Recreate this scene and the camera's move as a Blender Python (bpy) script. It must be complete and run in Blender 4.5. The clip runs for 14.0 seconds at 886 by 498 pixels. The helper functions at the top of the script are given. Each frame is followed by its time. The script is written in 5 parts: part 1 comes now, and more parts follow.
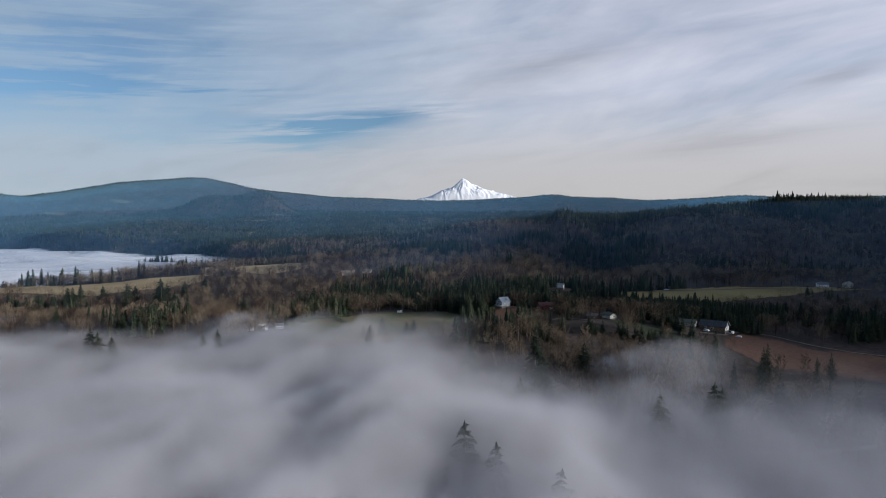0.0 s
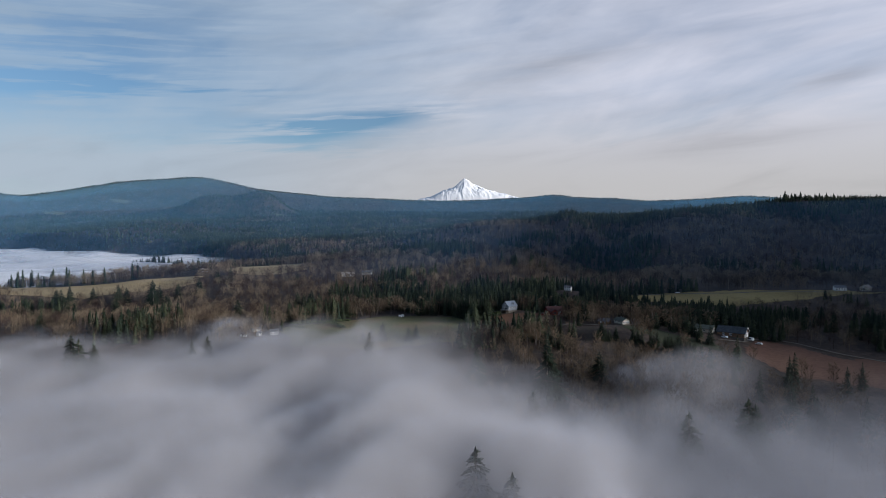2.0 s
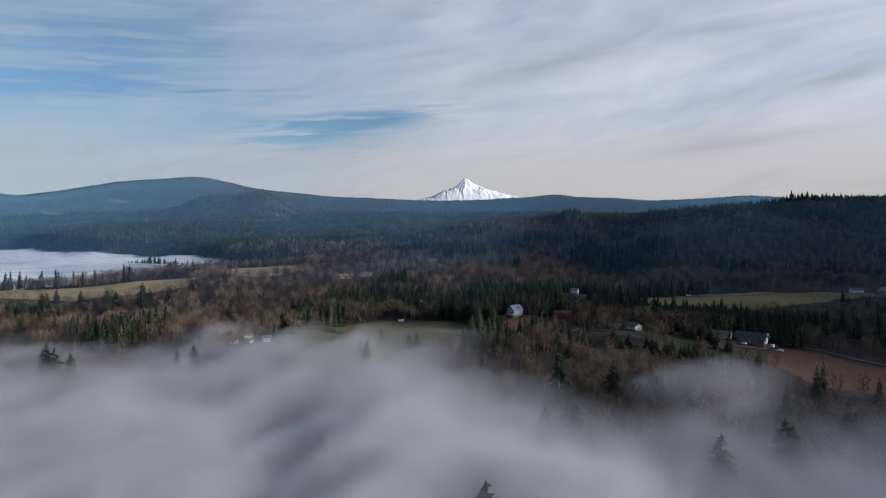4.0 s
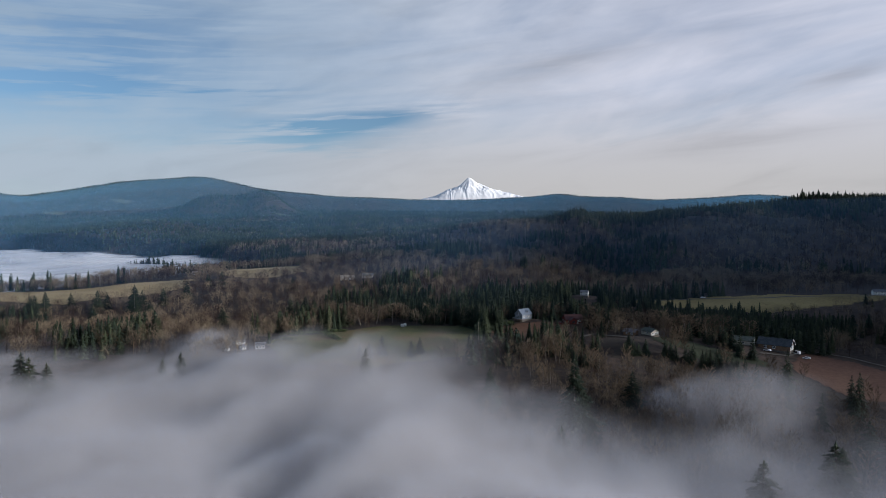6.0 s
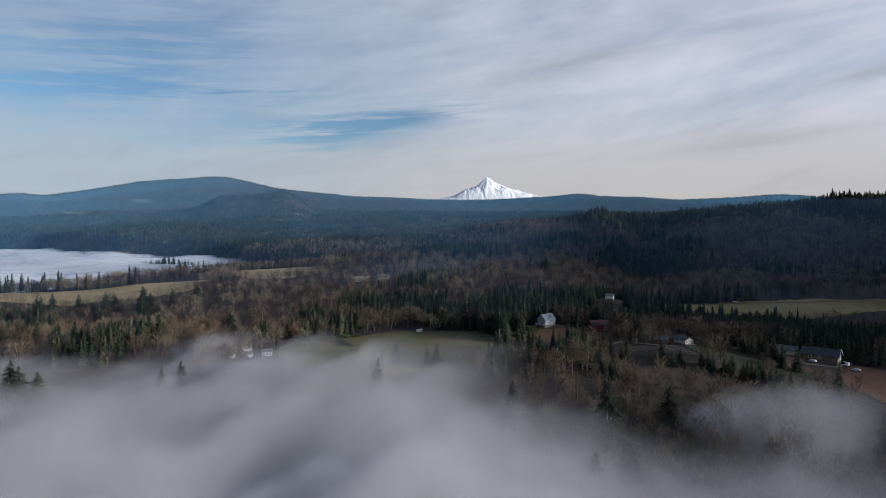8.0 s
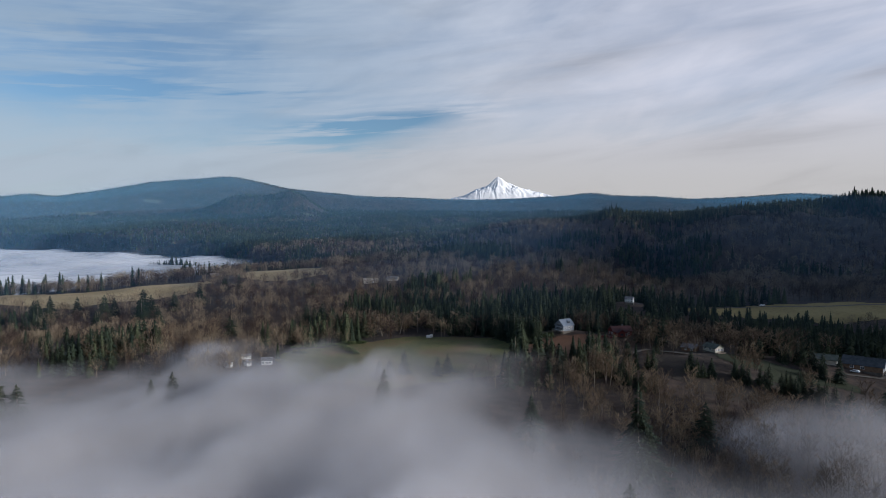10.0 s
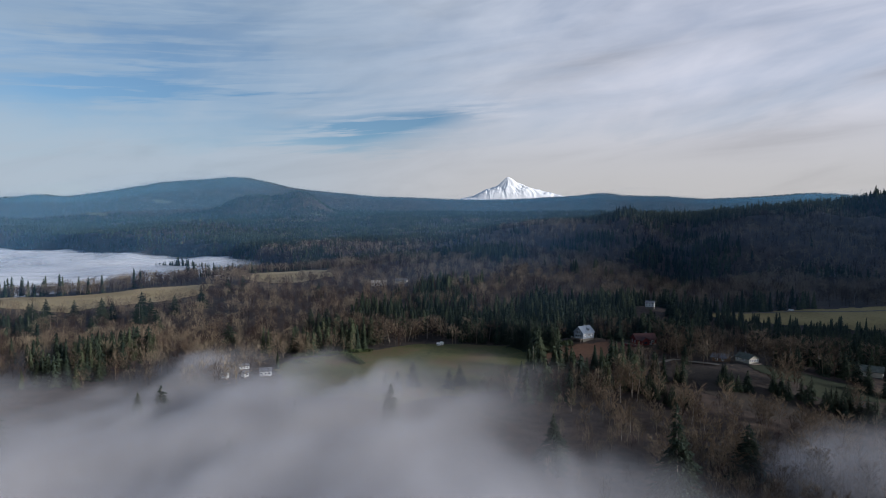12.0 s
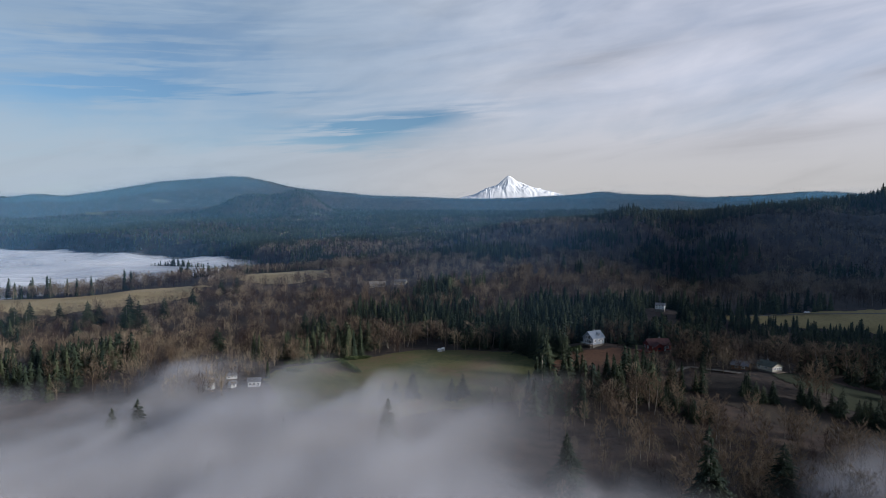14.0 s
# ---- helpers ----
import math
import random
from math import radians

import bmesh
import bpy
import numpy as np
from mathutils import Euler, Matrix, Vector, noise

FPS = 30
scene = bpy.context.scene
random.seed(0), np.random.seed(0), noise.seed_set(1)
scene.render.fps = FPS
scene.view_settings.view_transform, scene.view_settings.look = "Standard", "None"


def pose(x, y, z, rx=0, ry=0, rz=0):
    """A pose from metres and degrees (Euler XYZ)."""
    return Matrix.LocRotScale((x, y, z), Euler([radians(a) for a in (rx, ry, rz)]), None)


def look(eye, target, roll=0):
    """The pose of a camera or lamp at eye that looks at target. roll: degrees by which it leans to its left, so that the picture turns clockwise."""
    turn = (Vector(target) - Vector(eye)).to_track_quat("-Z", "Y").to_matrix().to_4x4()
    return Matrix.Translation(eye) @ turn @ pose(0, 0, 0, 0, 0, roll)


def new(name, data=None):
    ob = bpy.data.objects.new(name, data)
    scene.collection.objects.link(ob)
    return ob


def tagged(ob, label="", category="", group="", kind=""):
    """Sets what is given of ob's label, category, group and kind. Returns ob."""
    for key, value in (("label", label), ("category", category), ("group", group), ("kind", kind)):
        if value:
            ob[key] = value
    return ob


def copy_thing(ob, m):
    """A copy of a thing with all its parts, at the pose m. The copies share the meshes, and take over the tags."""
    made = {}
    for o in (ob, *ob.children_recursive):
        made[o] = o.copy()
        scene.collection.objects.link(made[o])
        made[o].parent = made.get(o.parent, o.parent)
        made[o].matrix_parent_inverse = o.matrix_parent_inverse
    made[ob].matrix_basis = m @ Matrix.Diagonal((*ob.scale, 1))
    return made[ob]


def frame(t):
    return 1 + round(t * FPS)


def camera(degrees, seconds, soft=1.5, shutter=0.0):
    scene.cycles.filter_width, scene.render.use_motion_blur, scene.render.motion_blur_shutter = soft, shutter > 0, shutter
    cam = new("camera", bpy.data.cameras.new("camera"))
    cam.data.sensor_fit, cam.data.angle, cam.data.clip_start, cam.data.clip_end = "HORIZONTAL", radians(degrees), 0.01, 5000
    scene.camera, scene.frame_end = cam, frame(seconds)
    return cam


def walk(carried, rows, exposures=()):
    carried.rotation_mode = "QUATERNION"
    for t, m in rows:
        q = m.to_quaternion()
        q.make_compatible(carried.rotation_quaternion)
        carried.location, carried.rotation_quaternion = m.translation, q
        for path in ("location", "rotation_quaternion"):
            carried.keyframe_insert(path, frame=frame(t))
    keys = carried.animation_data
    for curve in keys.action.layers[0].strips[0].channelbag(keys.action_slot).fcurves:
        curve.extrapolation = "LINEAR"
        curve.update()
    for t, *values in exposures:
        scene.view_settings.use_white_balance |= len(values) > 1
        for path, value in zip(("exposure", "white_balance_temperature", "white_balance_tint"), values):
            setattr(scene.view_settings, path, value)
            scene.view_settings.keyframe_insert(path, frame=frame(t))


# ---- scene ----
cam = camera(70.3, 14.0, soft=0.7)
PATH = [
    (0, (1.363, 0.215, 99.668), (1.368, 2.214, 99.601), 0.0),
    (0.5, (0.72, 6.487, 99.695), (0.724, 8.486, 99.629), 0.0),
    (1, (0.132, 12.74, 99.709), (0.135, 14.739, 99.644), 0.0),
    (1.5, (-0.371, 18.947, 99.721), (-0.368, 20.946, 99.656), 0.0),
    (2, (-0.836, 25.115, 99.732), (-0.834, 27.114, 99.666), 0.1),
    (2.5, (-1.255, 31.278, 99.753), (-1.253, 33.277, 99.689), 0.1),
    (3, (-1.597, 37.493, 99.768), (-1.596, 39.492, 99.703), 0.1),
    (5.5, (-2.52, 68.889, 99.989), (-2.521, 70.887, 99.923), -0.0),
    (6, (-2.622, 75.195, 99.991), (-2.633, 77.194, 99.924), 0.0),
    (6.5, (-2.692, 81.532, 99.985), (-2.731, 83.531, 99.918), 0.1),
    (7, (-2.813, 87.838, 99.98), (-2.868, 89.836, 99.912), 0.1),
    (7.5, (-3.04, 94.106, 99.98), (-3.101, 96.104, 99.913), 0.1),
    (10, (-4.54, 125.328, 100.002), (-4.641, 127.324, 99.935), 0.0),
    (10.5, (-4.993, 131.592, 100.038), (-5.104, 133.588, 99.971), -0.0),
    (11, (-5.611, 137.848, 100.1), (-5.731, 139.844, 100.033), -0.0),
    (11.5, (-6.308, 144.084, 100.183), (-6.435, 146.079, 100.116), -0.0),
    (12, (-7.015, 150.258, 100.254), (-7.146, 152.253, 100.188), -0.0),
    (12.5, (-7.617, 156.309, 100.314), (-7.749, 158.303, 100.248), -0.1),
    (13, (-8.18, 162.102, 100.374), (-8.311, 164.096, 100.308), -0.1),
    (13.5, (-8.703, 167.432, 100.418), (-8.835, 169.427, 100.356), -0.1),
    (14, (-9.156, 172.316, 100.397), (-9.287, 174.311, 100.328), -0.1),
]
walk(cam, [(t, look(eye, target, roll)) for t, eye, target, roll in PATH], [(0, 0.0, 5500, 10), (14, 0.0, 5500, 10)])

# ---- world, sun ----
SUN_AZ, SUN_EL = radians(104), radians(13)      # clockwise from +y, above the horizon
world = bpy.data.worlds.new("world")
scene.world = world
world.use_nodes = True
wn, wl = world.node_tree.nodes, world.node_tree.links
wn.clear()


def wnode(kind, **kw):
    n = wn.new(kind)
    for k, v in kw.items():
        if k == "op":
            n.operation = v
        elif k.startswith("i") and k[1:].isdigit():
            if hasattr(v, "is_linked"):
                wl.new(v, n.inputs[int(k[1:])])
            else:
                n.inputs[int(k[1:])].default_value = v
    return n


def wmath(op, a, b=0.0, c=0.0):
    return wnode("ShaderNodeMath", op=op, i0=a, i1=b, i2=c).outputs[0]


def wramp(v, lo, hi):
    n = wn.new("ShaderNodeMapRange")
    n.interpolation_type = "SMOOTHSTEP"
    n.inputs[1].default_value, n.inputs[2].default_value = lo, hi
    wl.new(v, n.inputs[0])
    return n.outputs[0]


sky = wn.new("ShaderNodeTexSky")
sky.sky_type, sky.sun_disc = "NISHITA", False
sky.sun_elevation, sky.sun_rotation = SUN_EL, SUN_AZ
sky.altitude, sky.air_density, sky.dust_density, sky.ozone_density = 300, 1.0, 0.6, 2.0
coord = wn.new("ShaderNodeTexCoord")
sep = wnode("ShaderNodeSeparateXYZ", i0=coord.outputs["Generated"])
az = wmath("ARCTAN2", sep.outputs[0], sep.outputs[1])
el = wmath("ARCSINE", sep.outputs[2])


def cloud_noise(sx, sy, tilt, scale, detail, shift, warp=0.0, rough=0.55):
    """Cirrus streaks: noise drawn out along the azimuth, rising to one side."""
    a = wmath("MULTIPLY", az, sx)
    e = wmath("MULTIPLY", wmath("SUBTRACT", el, wmath("MULTIPLY", az, tilt)), sy)
    v = wnode("ShaderNodeCombineXYZ", i0=a, i1=e, i2=shift).outputs[0]
    n = wn.new("ShaderNodeTexNoise")
    n.inputs["Scale"].default_value, n.inputs["Detail"].default_value = scale, detail
    n.inputs["Roughness"].default_value, n.inputs["Distortion"].default_value = rough, warp
    wl.new(v, n.inputs["Vector"])
    return n.outputs[0]


def patch(a0, e0, wa, we, tilt=0.0):
    """A soft oval opening of the cloud at an azimuth and elevation in degrees."""
    da = wmath("SUBTRACT", az, radians(a0))
    de = wmath("SUBTRACT", wmath("SUBTRACT", el, radians(e0)), wmath("MULTIPLY", da, tilt))
    q = wmath("ADD", wmath("POWER", wmath("DIVIDE", da, radians(wa)), 2.0), wmath("POWER", wmath("DIVIDE", de, radians(we)), 2.0))
    return wmath("EXPONENT", wmath("MULTIPLY", q, -1.0))


wide = cloud_noise(1.6, 4.0, 0.10, 1.8, 5, 3.1, 0.8)
streak = cloud_noise(2.4, 12.0, 0.13, 1.8, 5, 7.7, 0.7, 0.5)
fine = cloud_noise(3.2, 46.0, 0.07, 2.0, 4, 1.3, 0.5, 0.5)
veil = wmath("ADD", wmath("MULTIPLY", wide, 0.56), wmath("ADD", wmath("MULTIPLY", streak, 0.38), wmath("MULTIPLY", fine, 0.06)))
side = wramp(az, radians(-34), radians(6))
cover = wmath("ADD", wmath("MULTIPLY", wmath("SUBTRACT", veil, 0.5), 1.6), wmath("MULTIPLY_ADD", side, 0.26, 0.56))
low = wmath("SUBTRACT", 1.0, wramp(el, radians(3.5), radians(9.5)))
cover = wmath("MULTIPLY_ADD", low, 0.45, cover)
tear = wramp(wmath("MULTIPLY_ADD", fine, 0.6, wmath("MULTIPLY", streak, 0.4)), 0.43, 0.57)
for spot, much in ((patch(-12.3, 8.5, 6.5, 1.3, 0.09), 0.82), (patch(-30, 14, 11, 3.6, 0.12), 0.34), (patch(-31, 11.0, 9, 1.3, 0.05), 0.5),
                   (patch(-6, 9.8, 7, 0.9, 0.12), 0.6), (patch(-14, 6.9, 7, 0.6), 0.5), (patch(-19, 11.2, 5, 0.8, 0.1), 0.5)):
    cover = wmath("SUBTRACT", cover, wmath("MULTIPLY", wmath("MULTIPLY", spot, much), wmath("MULTIPLY_ADD", tear, -0.9, 1.1)))
# the sheet breaks up high overhead
cover = wmath("MULTIPLY", cover, wmath("MULTIPLY_ADD", wramp(el, radians(20), radians(44)), -0.82, 1.0))
cover = wnode("ShaderNodeClamp", i0=cover, i1=0.0, i2=0.97).outputs[0]
tone = wn.new("ShaderNodeMix")
tone.data_type = "RGBA"
tone.inputs[6].default_value, tone.inputs[7].default_value = (0.425, 0.47, 0.485, 1), (0.70, 0.645, 0.63, 1)
wl.new(wramp(az, radians(-30), radians(25)), tone.inputs[0])
warm = wn.new("ShaderNodeMix")
warm.data_type = "RGBA"
warm.inputs[7].default_value = (0.545, 0.475, 0.395, 1)
wl.new(tone.outputs[2], warm.inputs[6])
sunward = wmath("MULTIPLY_ADD", wramp(az, radians(-26), radians(8)), 0.65, 0.22)
wl.new(wmath("MULTIPLY", wmath("SUBTRACT", 1.0, wramp(el, radians(3), radians(13))), sunward), warm.inputs[0])
# thicker streaks of the sheet are greyer, and it thickens overhead
grey = wmath("MULTIPLY_ADD", wramp(cloud_noise(2.2, 10.0, 0.14, 1.5, 6, 21.4, 0.8), 0.40, 0.75), -0.14, 1.05)
for spot, much in ((patch(11.5, 14.6, 8, 1.2, 0.17), 0.22), (patch(24.5, 7.0, 9, 0.7, 0.08), 0.15), (patch(32, 11.5, 3, 0.6, 0.15), 0.22), (patch(21, 10.4, 9, 0.8, 0.14), 0.08)):
    grey = wmath("SUBTRACT", grey, wmath("MULTIPLY", wmath("MULTIPLY", spot, much), wmath("MULTIPLY_ADD", fine, 1.6, 0.2)))
grey = wmath("MULTIPLY", grey, wmath("MULTIPLY_ADD", wramp(el, radians(22), radians(60)), -0.36, 1.0))
bg_sky, bg_cloud = wn.new("ShaderNodeBackground"), wn.new("ShaderNodeBackground")
wl.new(sky.outputs[0], bg_sky.inputs[0])
bg_sky.inputs[1].default_value = 0.10
wl.new(warm.outputs[2], bg_cloud.inputs[0])
wl.new(grey, bg_cloud.inputs[1])
mixw = wn.new("ShaderNodeMixShader")
wl.new(cover, mixw.inputs[0])
wl.new(bg_sky.outputs[0], mixw.inputs[1])
wl.new(bg_cloud.outputs[0], mixw.inputs[2])
wl.new(mixw.outputs[0], wn.new("ShaderNodeOutputWorld").inputs[0])

sun = new("sun", bpy.data.lights.new("sun", "SUN"))
sun.data.energy, sun.data.angle, sun.data.color = 5.6, radians(9), (1.0, 0.89, 0.745)
sun.matrix_world = look((0, 0, 500), (-300 * math.sin(SUN_AZ) * math.cos(SUN_EL), -300 * math.cos(SUN_AZ) * math.cos(SUN_EL), 500 - 300 * math.sin(SUN_EL)))


scene.cycles.transparent_max_bounces = 80     # the mist lies in many thin layers

# ---- materials ----
def material(name, colours, rough=0.9, scale=0.05, detail=0.6, bump=0.0, island=0.0, obj=0.0, tree=0.0, metal=0.0, fine=8.0, spec=0.3):
    """Two to four colours mixed by broad patches and a fine grain; island, obj, tree: how far pieces, objects or the trees of one wood vary."""
    m = bpy.data.materials.new(name)
    m.use_nodes = True
    nt = m.node_tree
    n, l = nt.nodes, nt.links
    b = n["Principled BSDF"]
    b.inputs["Roughness"].default_value, b.inputs["Metallic"].default_value = rough, metal
    b.inputs["Specular IOR Level"].default_value = spec
    geo = n.new("ShaderNodeNewGeometry")
    big, small = n.new("ShaderNodeTexNoise"), n.new("ShaderNodeTexNoise")
    for t, s, d in ((big, scale, 5), (small, scale * fine, 4)):
        t.inputs["Scale"].default_value, t.inputs["Detail"].default_value = s, d
        l.new(geo.outputs["Position"], t.inputs["Vector"])
    add = n.new("ShaderNodeMath")
    add.operation = "MULTIPLY_ADD"
    add.inputs[1].default_value = detail
    l.new(small.outputs[0], add.inputs[0])
    off = n.new("ShaderNodeMath")
    off.operation = "SUBTRACT"
    off.inputs[1].default_value = detail * 0.5
    l.new(big.outputs[0], off.inputs[0])
    l.new(off.outputs[0], add.inputs[2])
    value = add.outputs[0]
    for much, source in ((island, geo.outputs["Random Per Island"]), (tree, "tree_tone"), (obj, None)):
        if much:
            if source is None:
                source = n.new("ShaderNodeObjectInfo").outputs["Random"]
            elif source == "tree_tone":
                tone_of = n.new("ShaderNodeAttribute")
                tone_of.attribute_name = source
                source = tone_of.outputs["Fac"]
            k = n.new("ShaderNodeMath")
            k.operation = "MULTIPLY_ADD"
            k.inputs[1].default_value = much
            l.new(source, k.inputs[0])
            k2 = n.new("ShaderNodeMath")
            k2.operation = "SUBTRACT"
            k2.inputs[1].default_value = much * 0.5
            l.new(value, k2.inputs[0])
            l.new(k2.outputs[0], k.inputs[2])
            value = k.outputs[0]
    ramp = n.new("ShaderNodeValToRGB")
    while len(ramp.color_ramp.elements) < len(colours):
        ramp.color_ramp.elements.new(0.5)
    for i, c in enumerate(colours):
        e = ramp.color_ramp.elements[i]
        e.position, e.color = 0.3 + 0.4 * i / max(1, len(colours) - 1), (*c, 1)
    l.new(value, ramp.inputs[0])
    l.new(ramp.outputs[0], b.inputs["Base Color"])
    if bump:
        bp = n.new("ShaderNodeBump")
        bp.inputs["Strength"].default_value, bp.inputs["Distance"].default_value = bump, 0.4 / (scale * fine)
        l.new(value, bp.inputs["Height"])
        l.new(bp.outputs[0], b.inputs["Normal"])
    return m


def fog_material(name, colour, scale, lo, hi, thick, passing=0.5, alpha_max=0.97, least=0.1):
    """Mist: a thin scattering sheet whose cover comes from the density stored in it and from drifting noise."""
    m = bpy.data.materials.new(name)
    m.use_nodes = True
    n, l = m.node_tree.nodes, m.node_tree.links
    n.clear()
    att, geo = n.new("ShaderNodeAttribute"), n.new("ShaderNodeNewGeometry")
    att.attribute_name = "mist_cover"
    tex = n.new("ShaderNodeTexNoise")
    tex.inputs["Scale"].default_value, tex.inputs["Detail"].default_value = scale, 8
    tex.inputs["Roughness"].default_value, tex.inputs["Distortion"].default_value = 0.55, 0.6
    l.new(geo.outputs["Position"], tex.inputs["Vector"])
    mr = n.new("ShaderNodeMapRange")
    mr.interpolation_type = "SMOOTHSTEP"
    mr.inputs[1].default_value, mr.inputs[2].default_value, mr.inputs[3].default_value = lo, hi, least
    l.new(tex.outputs[0], mr.inputs[0])
    mul = n.new("ShaderNodeMath")
    mul.operation = "MULTIPLY"
    l.new(mr.outputs[0], mul.inputs[0])
    l.new(att.outputs["Fac"], mul.inputs[1])
    mul2 = n.new("ShaderNodeMath")
    mul2.operation = "MULTIPLY"
    mul2.inputs[1].default_value = thick
    l.new(mul.outputs[0], mul2.inputs[0])
    cap = n.new("ShaderNodeMath")
    cap.operation = "MINIMUM"
    cap.inputs[1].default_value = alpha_max
    l.new(mul2.outputs[0], cap.inputs[0])
    dif, tra, clear = n.new("ShaderNodeBsdfDiffuse"), n.new("ShaderNodeBsdfTranslucent"), n.new("ShaderNodeBsdfTransparent")
    dif.inputs[0].default_value = tra.inputs[0].default_value = (*colour, 1)
    body, mix = n.new("ShaderNodeMixShader"), n.new("ShaderNodeMixShader")
    body.inputs[0].default_value = passing
    l.new(dif.outputs[0], body.inputs[1])
    l.new(tra.outputs[0], body.inputs[2])
    l.new(cap.outputs[0], mix.inputs[0])
    l.new(clear.outputs[0], mix.inputs[1])
    l.new(body.outputs[0], mix.inputs[2])
    l.new(mix.outputs[0], n.new("ShaderNodeOutputMaterial").inputs[0])
    return m


SUN_LEAN = 0.12


def slice_material(name, colour, scale, erode, thick, passing=0.4):
    """Mist cut into level slices: each slice is filled where the billowing top stands above it, its rim eaten away by drifting noise."""
    m = bpy.data.materials.new(name)
    m.use_nodes = True
    n, l = m.node_tree.nodes, m.node_tree.links
    n.clear()

    def calc(op, a, b):
        k = n.new("ShaderNodeMath")
        k.operation = op
        for slot, v in ((0, a), (1, b)):
            if isinstance(v, (int, float)):
                k.inputs[slot].default_value = v
            else:
                l.new(v, k.inputs[slot])
        return k.outputs[0]

    rise, cover, geo, turn = n.new("ShaderNodeAttribute"), n.new("ShaderNodeAttribute"), n.new("ShaderNodeNewGeometry"), n.new("ShaderNodeMapping")
    rise.attribute_name, cover.attribute_name = "mist_rise", "mist_cover"
    turn.inputs["Rotation"].default_value, turn.inputs["Scale"].default_value = (0, 0, radians(-14)), (1.2, 0.5, 1.4)
    l.new(geo.outputs["Position"], turn.inputs["Vector"])
    tex = n.new("ShaderNodeTexNoise")
    tex.inputs["Scale"].default_value, tex.inputs["Detail"].default_value = scale, 6
    tex.inputs["Roughness"].default_value, tex.inputs["Distortion"].default_value = 0.66, 0.7
    l.new(turn.outputs[0], tex.inputs["Vector"])
    eaten = calc("ADD", rise.outputs["Fac"], calc("MULTIPLY", calc("SUBTRACT", tex.outputs[0], 0.5), erode))
    mr = n.new("ShaderNodeMapRange")
    mr.interpolation_type = "SMOOTHSTEP"
    mr.inputs[1].default_value, mr.inputs[2].default_value = 0.0, 1.0
    l.new(eaten, mr.inputs[0])
    alpha = calc("MULTIPLY", calc("MULTIPLY", mr.outputs[0], cover.outputs["Fac"]), thick)
    dif, tra, clear = n.new("ShaderNodeBsdfDiffuse"), n.new("ShaderNodeBsdfTranslucent"), n.new("ShaderNodeBsdfTransparent")
    dif.inputs[0].default_value = tra.inputs[0].default_value = (*colour, 1)
    # droplets scatter the low sun as well as the light from above
    lean = n.new("ShaderNodeCombineXYZ")
    for slot, v in enumerate(Vector((math.sin(SUN_AZ) * SUN_LEAN, math.cos(SUN_AZ) * SUN_LEAN, 1)).normalized()):
        lean.inputs[slot].default_value = v
    l.new(lean.outputs[0], dif.inputs["Normal"])
    body, mix = n.new("ShaderNodeMixShader"), n.new("ShaderNodeMixShader")
    body.inputs[0].default_value = passing
    l.new(dif.outputs[0], body.inputs[1])
    l.new(tra.outputs[0], body.inputs[2])
    l.new(alpha, mix.inputs[0])
    l.new(clear.outputs[0], mix.inputs[1])
    l.new(body.outputs[0], mix.inputs[2])
    l.new(mix.outputs[0], n.new("ShaderNodeOutputMaterial").inputs[0])
    return m


M_ground = material("forest_floor", [(0.026, 0.021, 0.018), (0.046, 0.033, 0.026), (0.074, 0.05, 0.037)], 0.95, 0.02, 0.8, 0.4, fine=12)
M_needle = material("conifer_needles", [(0.014, 0.021, 0.015), (0.027, 0.036, 0.022), (0.05, 0.058, 0.031)], 0.8, 0.012, 0.5, island=0.12, tree=0.4, spec=0.1)
M_needle_near = material("conifer_needles_near", [(0.011, 0.018, 0.012), (0.021, 0.03, 0.018), (0.038, 0.046, 0.025)], 0.8, 0.3, 0.5, island=0.25, obj=0.4, spec=0.15)
M_twig = material("bare_twigs", [(0.034, 0.023, 0.02), (0.078, 0.054, 0.04), (0.134, 0.099, 0.067), (0.205, 0.162, 0.11)], 0.9, 0.012, 0.5, island=0.15, tree=0.75, spec=0.1)
M_twig_near = material("bare_twigs_near", [(0.07, 0.052, 0.038), (0.125, 0.09, 0.06), (0.19, 0.142, 0.095)], 0.9, 0.2, 0.5, island=0.35, obj=0.5, spec=0.1)
M_bark = material("bark", [(0.07, 0.055, 0.045), (0.14, 0.115, 0.095), (0.24, 0.21, 0.18)], 0.95, 0.6, 0.9, 0.3, obj=0.3)
M_fog = slice_material("valley_mist", (0.60, 0.585, 0.595), 0.034, 2.5, 0.165, 0.2)
M_fog_far = fog_material("river_mist", (0.97, 0.97, 0.98), 0.004, 0.25, 0.5, 0.95, 0.12)
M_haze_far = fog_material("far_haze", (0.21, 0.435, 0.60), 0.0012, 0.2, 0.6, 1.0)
# this near tint also puts the blue cast of shadows over the woods
M_haze_tint = fog_material("near_haze_tint", (0.15, 0.355, 0.68), 0.0012, 0.2, 0.6, 1.0)
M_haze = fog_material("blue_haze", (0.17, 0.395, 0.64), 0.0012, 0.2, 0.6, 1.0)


# ---- shapes ----
def smooth(v):
    v = np.clip(v, 0, 1)
    return v * v * (3 - 2 * v)


def hash2(i, j, seed):
    v = np.sin(i * 127.1 + j * 311.7 + seed * 74.7) * 43758.5453
    return v - np.floor(v)


def value_noise(x, y, seed=0):
    i, j = np.floor(x), np.floor(y)
    u, v = smooth(x - i), smooth(y - j)
    a, b = hash2(i, j, seed), hash2(i + 1, j, seed)
    c, d = hash2(i, j + 1, seed), hash2(i + 1, j + 1, seed)
    return (a * (1 - u) + b * u) * (1 - v) + (c * (1 - u) + d * u) * v


